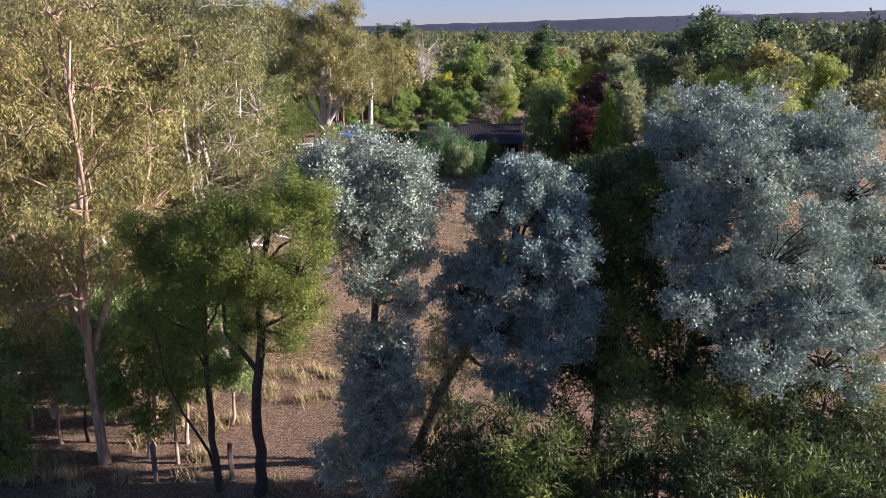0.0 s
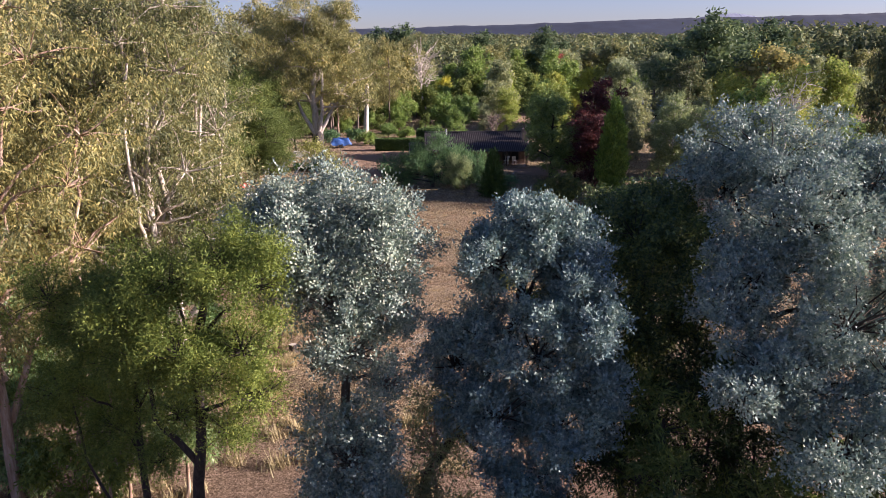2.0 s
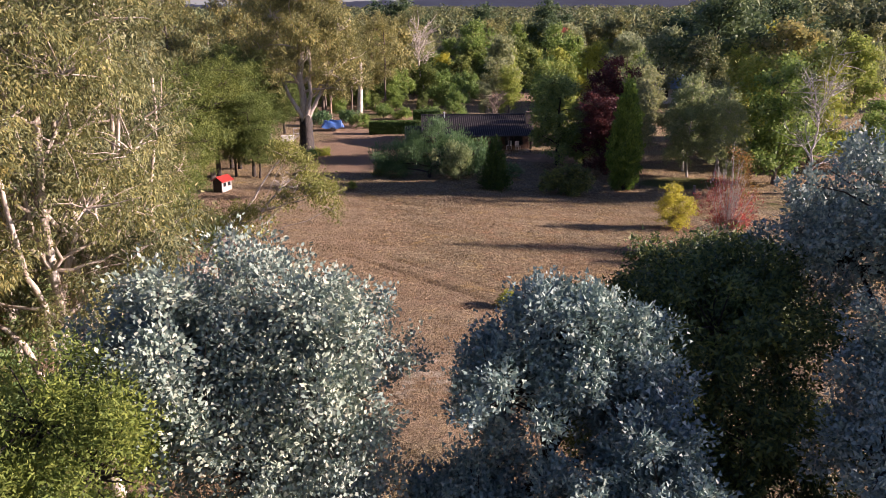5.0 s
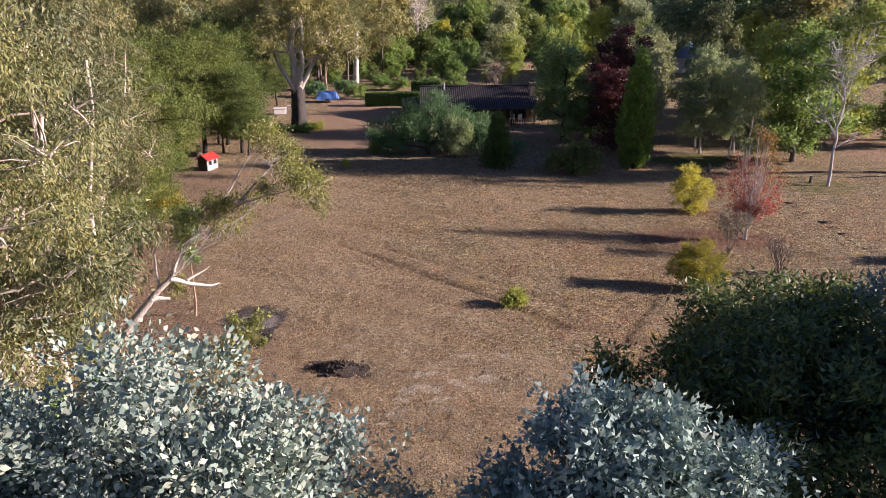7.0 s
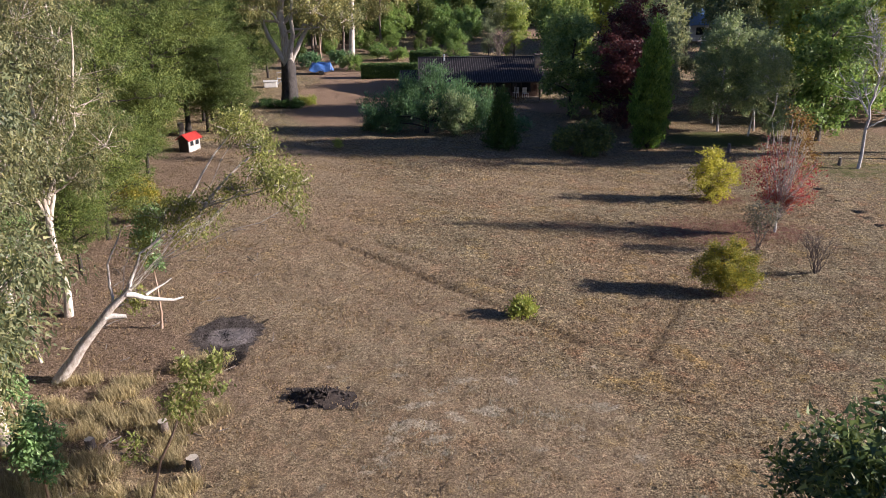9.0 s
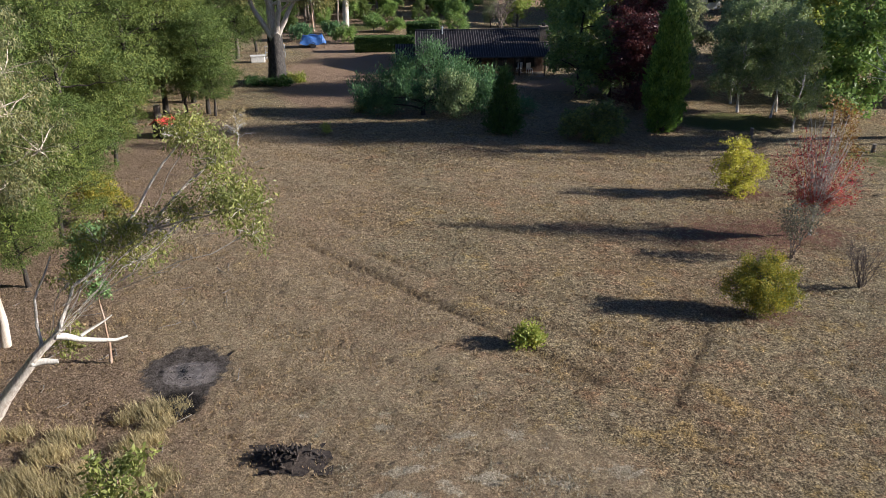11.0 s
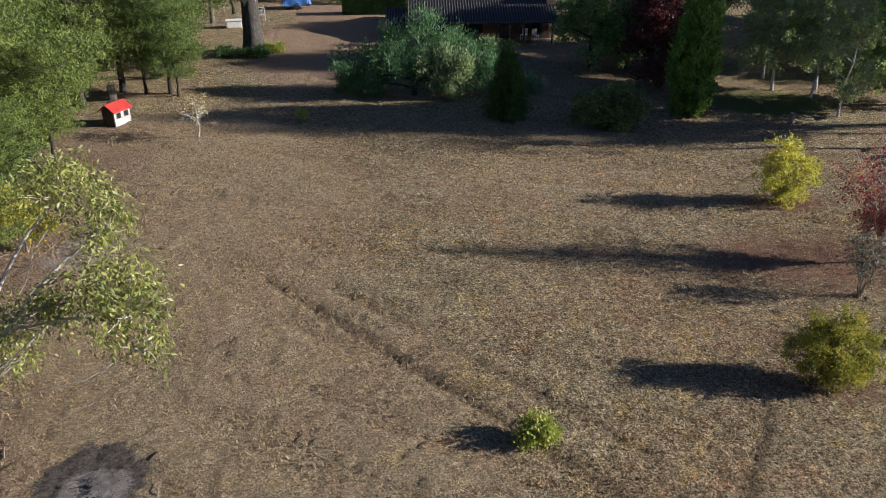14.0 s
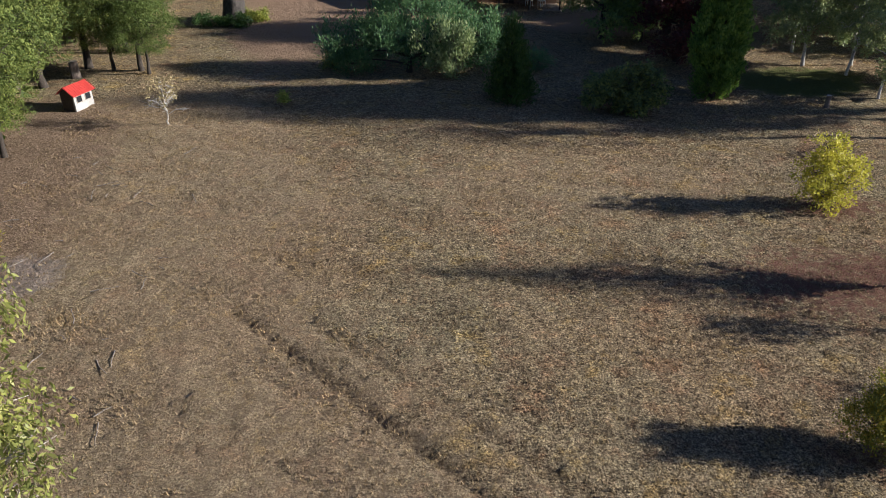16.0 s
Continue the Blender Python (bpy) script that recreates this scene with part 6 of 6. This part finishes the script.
# ---- little hut and yard things by the wood ----
def hut():
    h = root("cubby_hut", -14.5, 67.4, None, -24, "small white timber hut with red iron roof", "hut")
    L, Wd, e, r = 1.15, 0.85, 0.86, 1.16
    bm = bmesh.new()
    for sx in (-1, 1):
        box(bm, sx * (Wd / 2 - 0.025), 0, e / 2, 0.05, L, e, 0.005)
    part("wall", bm, HUT_WHITE, h, "worn white weatherboard side")
    for sy in (-1, 1):
        bm = bmesh.new()
        pts = [(-Wd / 2 + 0.055, 0), (Wd / 2 - 0.055, 0), (Wd / 2 - 0.055, e), (0, r - 0.03), (-Wd / 2 + 0.055, e)]
        a = [bm.verts.new((p[0], sy * L / 2 - 0.03, p[1])) for p in pts]
        b = [bm.verts.new((p[0], sy * L / 2 + 0.03, p[1])) for p in pts]
        bm.faces.new(a)
        bm.faces.new(b[::-1])
        for i in range(5):
            bm.faces.new((a[i - 1], b[i - 1], b[i], a[i]))
        bmesh.ops.recalc_face_normals(bm, faces=bm.faces)
        part("gable", bm, TIMBER, h, "gable end in dark timber colour")
    for s in (-1, 1):
        bm = bmesh.new()
        slab(bm, [(s * 0.01, -L / 2 - 0.12, r + 0.03), (s * 0.01, L / 2 + 0.12, r + 0.03), (s * (Wd / 2 + 0.14), L / 2 + 0.12, e - 0.06), (s * (Wd / 2 + 0.14), -L / 2 - 0.12, e - 0.06)], 0.03)
        rf = part("roof", bm, RED_IRON, h, "bright red iron roof")
        me = mesh_of("rib", *tubes([([(s * 0.01, 0, r + 0.035), (s * (Wd / 2 + 0.14), 0, e - 0.055)], [0.014, 0.014])], 5))
        me.materials.append(RED_IRON)
        for i in range(10):
            rb = new("rib", me)
            rb.location = (0, -L / 2 - 0.08 + i * 0.155, 0)
            rb.parent = rf
    for wy in (-0.27, 0.27):
        bm = bmesh.new()
        box(bm, Wd / 2 + 0.012, wy, 0.56, 0.02, 0.36, 0.36, 0.004)
        w = part("window", bm, GREYWOOD, h)
        bm = bmesh.new()
        box(bm, Wd / 2 + 0.026, wy, 0.56, 0.01, 0.28, 0.28)
        part("pane", bm, GLASS, w)


hut()


def stump(x, y, r, h, seed, label="sawn tree stump with pale top", bark=BARK_GREY):
    s = root("tree_stump", x, y, None, seed * 37, label, "stump", "stumps")
    q = np.random.default_rng(seed)
    a = np.arange(12) * 2 * math.pi / 12
    jag = 1 + q.normal(0, 0.08, 12)
    v, f = [], []
    for z, k in ((-0.05, 1.35), (0.08, 1.08), (h * 0.6, 1.0), (h, 0.97)):
        v += [(r * k * jag[i] * math.cos(a[i]), r * k * jag[i] * math.sin(a[i]), z) for i in range(12)]
    for j in range(3):
        f += [(j * 12 + i, j * 12 + (i + 1) % 12, j * 12 + 12 + (i + 1) % 12, j * 12 + 12 + i) for i in range(12)]
    put("bark", mesh_of("bark", v, f), bark, s)
    put("sawn_top", mesh_of("sawn_top", [(p[0], p[1], p[2] + 0.004) for p in v[36:]], [tuple(range(12))]), CUT_WOOD, s)


for i, (sx, sy, r, h, lab) in enumerate(((-6.15, 34.6, 0.13, 0.4, ""), (-4.9, 33.0, 0.15, 0.35, "dark sawn stump with pale top"), (-7.9, 33.9, 0.12, 0.35, ""), (28.0, 63.0, 0.11, 0.5, "tall weathered stump beside the birch"), (-18.9, 70.4, 0.3, 0.9, "thick sawn log stump in the wood's edge"), (-16.4, 72.0, 0.22, 0.9, "thick sawn log stump in the wood's edge"), (22.2, 66.6, 0.12, 0.6, "thin weathered stump on the lawn"))):
    stump(sx, sy, r, h, i + 1, lab or "sawn tree stump with pale top in dry grass", BARK_DARK if i == 1 else BARK_GREY)


def heap(name, x, y, rx, ry, h, n, seed, mats, label, category, stick=0.1):
    """A heap of clods or charred sticks on a low mound."""
    r = np.random.default_rng(seed)
    ob = root(name, x, y, None, 0, label, category)
    m = 17
    g = np.linspace(-1.25, 1.25, m)
    X, Y = np.meshgrid(g, g)
    Z = h * np.exp(-2.2 * (X ** 2 + Y ** 2)) * (1 + 0.35 * r.normal(size=X.shape)) - 0.03
    k = (np.arange(m - 1)[:, None] * m + np.arange(m - 1)[None, :]).ravel()
    put("mound", mesh_of("mound", np.stack([X.ravel() * rx, Y.ravel() * ry, Z.ravel()], 1), np.stack([k, k + 1, k + 1 + m, k + m], 1)), mats[0], ob, "", False)
    bm = bmesh.new()
    for _ in range(n):
        u, v = r.normal(0, 0.42, 2)
        z = h * math.exp(-2.2 * (u * u + v * v))
        s = stick * r.uniform(0.4, 1.2)
        made = bmesh.ops.create_icosphere(bm, subdivisions=1, radius=1.0)["verts"]
        for vert in made:
            vert.co *= r.uniform(0.7, 1.2)
        bmesh.ops.transform(bm, matrix=Matrix.Translation((u * rx, v * ry, z)) @ Euler(r.uniform(0, 6, 3)).to_matrix().to_4x4() @ Matrix.Diagonal((s * r.uniform(1, 3), s * 0.7, s * 0.6, 1)), verts=made)
    tagged(part("rubble", bm, mats[1], ob), kind="stuff")


heap("soil_heap", -2.05, 36.25, 0.95, 0.5, 0.22, 90, 131, (SOIL, SOIL), "small heap of dark dug soil", "soil heap", 0.07)
heap("charcoal_heap", -5.5, 38.55, 0.42, 0.45, 0.1, 70, 132, (CHARRED, CHARRED), "burnt black charcoal of an old bonfire", "bonfire remains", 0.06)
heap("ash_heap", -5.75, 40.3, 0.5, 0.5, 0.03, 40, 133, (rough_material("grey_ash", [(0.05, 0.043, 0.04), (0.11, 0.095, 0.09), (0.24, 0.21, 0.20)], 3.0, 0.95), CHARRED), "grey ash of a burnt bonfire", "ash", 0.03)

# yard behind the wood's edge
def blue_trailer(x, y, turn):
    t = root("covered_trailer", x, y, None, turn, "trailer under a crumpled blue tarpaulin", "trailer")
    bm = bmesh.new()
    bmesh.ops.create_grid(bm, x_segments=14, y_segments=10, size=1.0)
    for v in bm.verts:
        e = max(abs(v.co.x), abs(v.co.y))
        v.co.z = 1.15 - 0.75 * max(0, e - 0.72) / 0.28 + 0.1 * math.sin(v.co.x * 7 + v.co.y * 4)
        v.co.x, v.co.y = v.co.x * 1.35, v.co.y * 0.95
    part("tarpaulin", bm, BLUE, t)
    bm = bmesh.new()
    box(bm, 0, 0, 0.55, 2.4, 1.5, 0.5, 0.03)
    part("tray", bm, ZINC, t)
    for s in (-1, 1):
        bm = bmesh.new()
        bmesh.ops.create_cone(bm, cap_ends=True, segments=16, radius1=0.3, radius2=0.3, depth=0.18, matrix=Matrix.Translation((0, s * 0.84, 0.3)) @ Matrix.Rotation(math.pi / 2, 4, "X"))
        part("wheel", bm, CHARRED, t)


blue_trailer(-9.6, 101.5, 8)


def gate(x, y, turn):
    g = root("tube_gate", x, y, None, turn, "grey tubular gate frame by the gum", "gate")
    rails = [("gate_frame", [(0, 0, 0), (0, 0, 1.2), (1.9, 0, 1.2), (1.9, 0, 0)]), ("rail", [(0, 0, 0.6), (1.9, 0, 0.6)]), ("brace", [(0, 0, 0.1), (1.9, 0, 1.15)])]
    for nm, p in rails:
        put(nm, mesh_of(nm, *tubes([(p, [0.035] * len(p))], 6)), ZINC, g)


gate(-13.2, 94.5, 25)
t = root("white_tank", -13.6, 92.8, None, 10, "low white water trough by the gum", "trough")
bm = bmesh.new()
box(bm, 0, 0, 0.3, 1.3, 0.7, 0.6, 0.06)
part("body", bm, WHITE, t)
bm = bmesh.new()
box(bm, 0, 0, 0.62, 1.4, 0.8, 0.08, 0.02)
part("rim", bm, WHITE, t)
t = root("dinghy", -20.6, 69.0, None, 12, "dark upturned dinghy under the wattles", "boat")
hull = [(([(-1.5 + 0.3 * i, 0, 0.0) for i in range(11)]), [0.06 + 0.42 * math.sin(math.pi * (i + 0.4) / 11) ** 0.6 for i in range(11)])]
put("hull", mesh_of("hull", *tubes(hull, 14)), CHARRED, t, "", False)
put("keel", mesh_of("keel", *tubes([([(-1.5, 0, 0.16), (0, 0, 0.5), (1.5, 0, 0.16)], [0.03, 0.03, 0.03])], 6)), ZINC, t)
t = root("green_shade_sail", -15.6, 79.0, None, 30, "faded green shade cloth among the wattles", "shade cloth")
bm = bmesh.new()
slab(bm, [(-0.9, -0.8, 1.6), (0.9, -0.8, 1.5), (0.9, 0.8, 2.1), (-0.9, 0.8, 2.2)], 0.03)
part("cloth", bm, rough_material("green_cloth", [(0.03, 0.20, 0.11), (0.05, 0.28, 0.16)], 3.0, 0.8), t)
for px, py, h in ((-0.85, -0.75, 1.6), (0.85, -0.75, 1.5), (0.85, 0.75, 2.05), (-0.85, 0.75, 2.15)):
    bm = bmesh.new()
    box(bm, px, py, h / 2 - 0.05, 0.06, 0.06, h)
    part("pole", bm, TIMBER, t)

# pale dead trunk by the path, and roadside posts
r = np.random.default_rng(141)
t = root("dead_trunk", -7.0, 111.0, None, 0, "tall bare pale dead trunk by the path", "dead tree")
put("trunk", mesh_of("trunk", *tubes([(bent(r, (0, 0, -0.1), (0.3, 0, 7.6), 9, 0.015), np.linspace(0.42, 0.22, 9))], 10)), BARK_WHITE, t, "", False)
for i, (px, py) in enumerate(((-7.55, 19.3), (-5.4, 19.25))):
    t = root("fence_post", px, py, None, i * 20, "grey weathered split timber fence post", "fence post", "roadside fence posts")
    bm = bmesh.new()
    box(bm, 0, 0, 0.55, 0.13, 0.11, 1.2, 0.02)
    part("post", bm, BARK_GREY, t)


# ---- a bluish roof far off among the trees ----
def far_house(x, y, turn, roof, label):
    h = root("distant_house", x, y, None, turn, label, "house", "distant houses")
    bm = bmesh.new()
    box(bm, 0, 0, 1.3, 9, 6, 2.6)
    part("wall", bm, WHITE, h)
    for s in (-1, 1):
        bm = bmesh.new()
        slab(bm, [(-5, s * 0.01, 4.6), (5, s * 0.01, 4.6), (5, s * 3.6, 2.5), (-5, s * 3.6, 2.5)], 0.12)
        part("roof", bm, roof, h)
    for wx in (-3, 0, 3):
        bm = bmesh.new()
        box(bm, wx, -3.03, 1.5, 1.3, 0.08, 1.1)
        part("window", bm, GLASS, h)


far_house(40, 136, 15, rough_material("blue_roof_iron", [(0.12, 0.22, 0.40), (0.18, 0.30, 0.50)], 1.0, 0.4, None, 0.05), "white house with a blue iron roof among trees")
far_house(58, 128, -10, ZINC, "white house with a grey iron roof among trees")


# ---- grass ----
def blades(seed, n, xr, yr, size, keep, mat, name, label, spread_n=4, wide=0.25):
    """Tufts of dry blades over a stretch of ground."""
    r = np.random.default_rng(seed)
    x, y = r.uniform(*xr, n), r.uniform(*yr, n)
    ok = keep(x, y, r)
    x, y = x[ok], y[ok]
    k = np.repeat(np.arange(len(x)), spread_n)
    s = size * r.uniform(0.5, 1.5, len(x))[k]
    a = r.uniform(0, 6.283, len(k))
    base = np.stack([x[k] + r.normal(0, 0.3, len(k)) * s, y[k] + r.normal(0, 0.3, len(k)) * s, ground_z(x[k], y[k]) - 0.035], 1)
    out = np.stack([np.cos(a), np.sin(a), np.zeros(len(k))], 1)
    side = np.stack([-np.sin(a), np.cos(a), np.zeros(len(k))], 1)
    tip = base + out * (s * r.uniform(0.2, 0.8, len(k)))[:, None] + np.array([0, 0, 1.0]) * (s * r.uniform(0.5, 1.0, len(k)) + 0.035)[:, None]
    w = (s * wide)[:, None]
    v = np.stack([base - side * w, base + side * w, tip], 1).reshape(-1, 3)
    ob = put(name, mesh_of(name, v, np.arange(len(v)).reshape(-1, 3)), mat)
    return tagged(ob, label, "grass", kind="stuff")


def field(x, y, r):
    d = np.sin(x * 1.3 + 2 * np.sin(y * 0.7)) * np.sin(y * 1.1 + x * 0.4)
    bare_spot = np.hypot(x + 5.7, y - 40) < 1.7
    return (r.random(len(x)) < 0.8 + 0.2 * d) & ~bare_spot


blades(151, 135000, (-14, 22), (27, 68), 0.07, field, STRAW, "dry_lawn_grass", "short dry straw-brown lawn grass", 2, 0.16)
clump_c = np.random.default_rng(152)
cx, cy = clump_c.uniform(-13, -4.8, 150), clump_c.uniform(28.5, 38.5, 150)


def tussocky(x, y, r):
    d = np.min(np.hypot(x[:, None] - cx[None], y[:, None] - cy[None]), 1)
    return d < 0.3 + 0.1 * np.sin(x * 9) * np.sin(y * 8)


blades(153, 42000, (-13.5, -4.4), (28, 39), 0.24, tussocky, GOLD_STRAW, "long_grass", "long golden dry grass tussocks at the wood's edge", 6, 0.04)
cx, cy = clump_c.uniform(-13, 3, 80), clump_c.uniform(18.5, 28, 80)
blades(154, 22000, (-13.5, 3.5), (18, 28.5), 0.34, tussocky, GOLD_STRAW, "roadside_grass", "long dry grass under the roadside trees", 4, 0.04)
cx, cy = TUFT_X, TUFT_Y
blades(155, 24000, (-3, 9), (29.5, 40), 0.06, tussocky, PALE_STRAW, "pale_grass_tufts", "pale straw tufts standing in the lawn", 2, 0.1)


# fallen sticks near the wood
def sticks():
    r = np.random.default_rng(161)
    out = []
    for _ in range(160):
        x, y = r.uniform(-14, -4), r.uniform(28, 62)
        if x > -3.5 - 0.12 * (y - 28) + r.normal(0, 1):
            continue
        a, L = r.uniform(0, 6.28), r.uniform(0.2, 0.9)
        z = gz(x, y) + 0.03
        out.append((bent(r, (x, y, z), (x + L * math.cos(a), y + L * math.sin(a), z + 0.02), 4, 0.08), np.linspace(0.018, 0.008, 4)))
    return mesh_of("fallen_sticks", *tubes(out, 5))


tagged(put("fallen_sticks", sticks(), GREYWOOD, None, "", False), "grey fallen sticks and bark scattered on the grass", "sticks", kind="stuff")
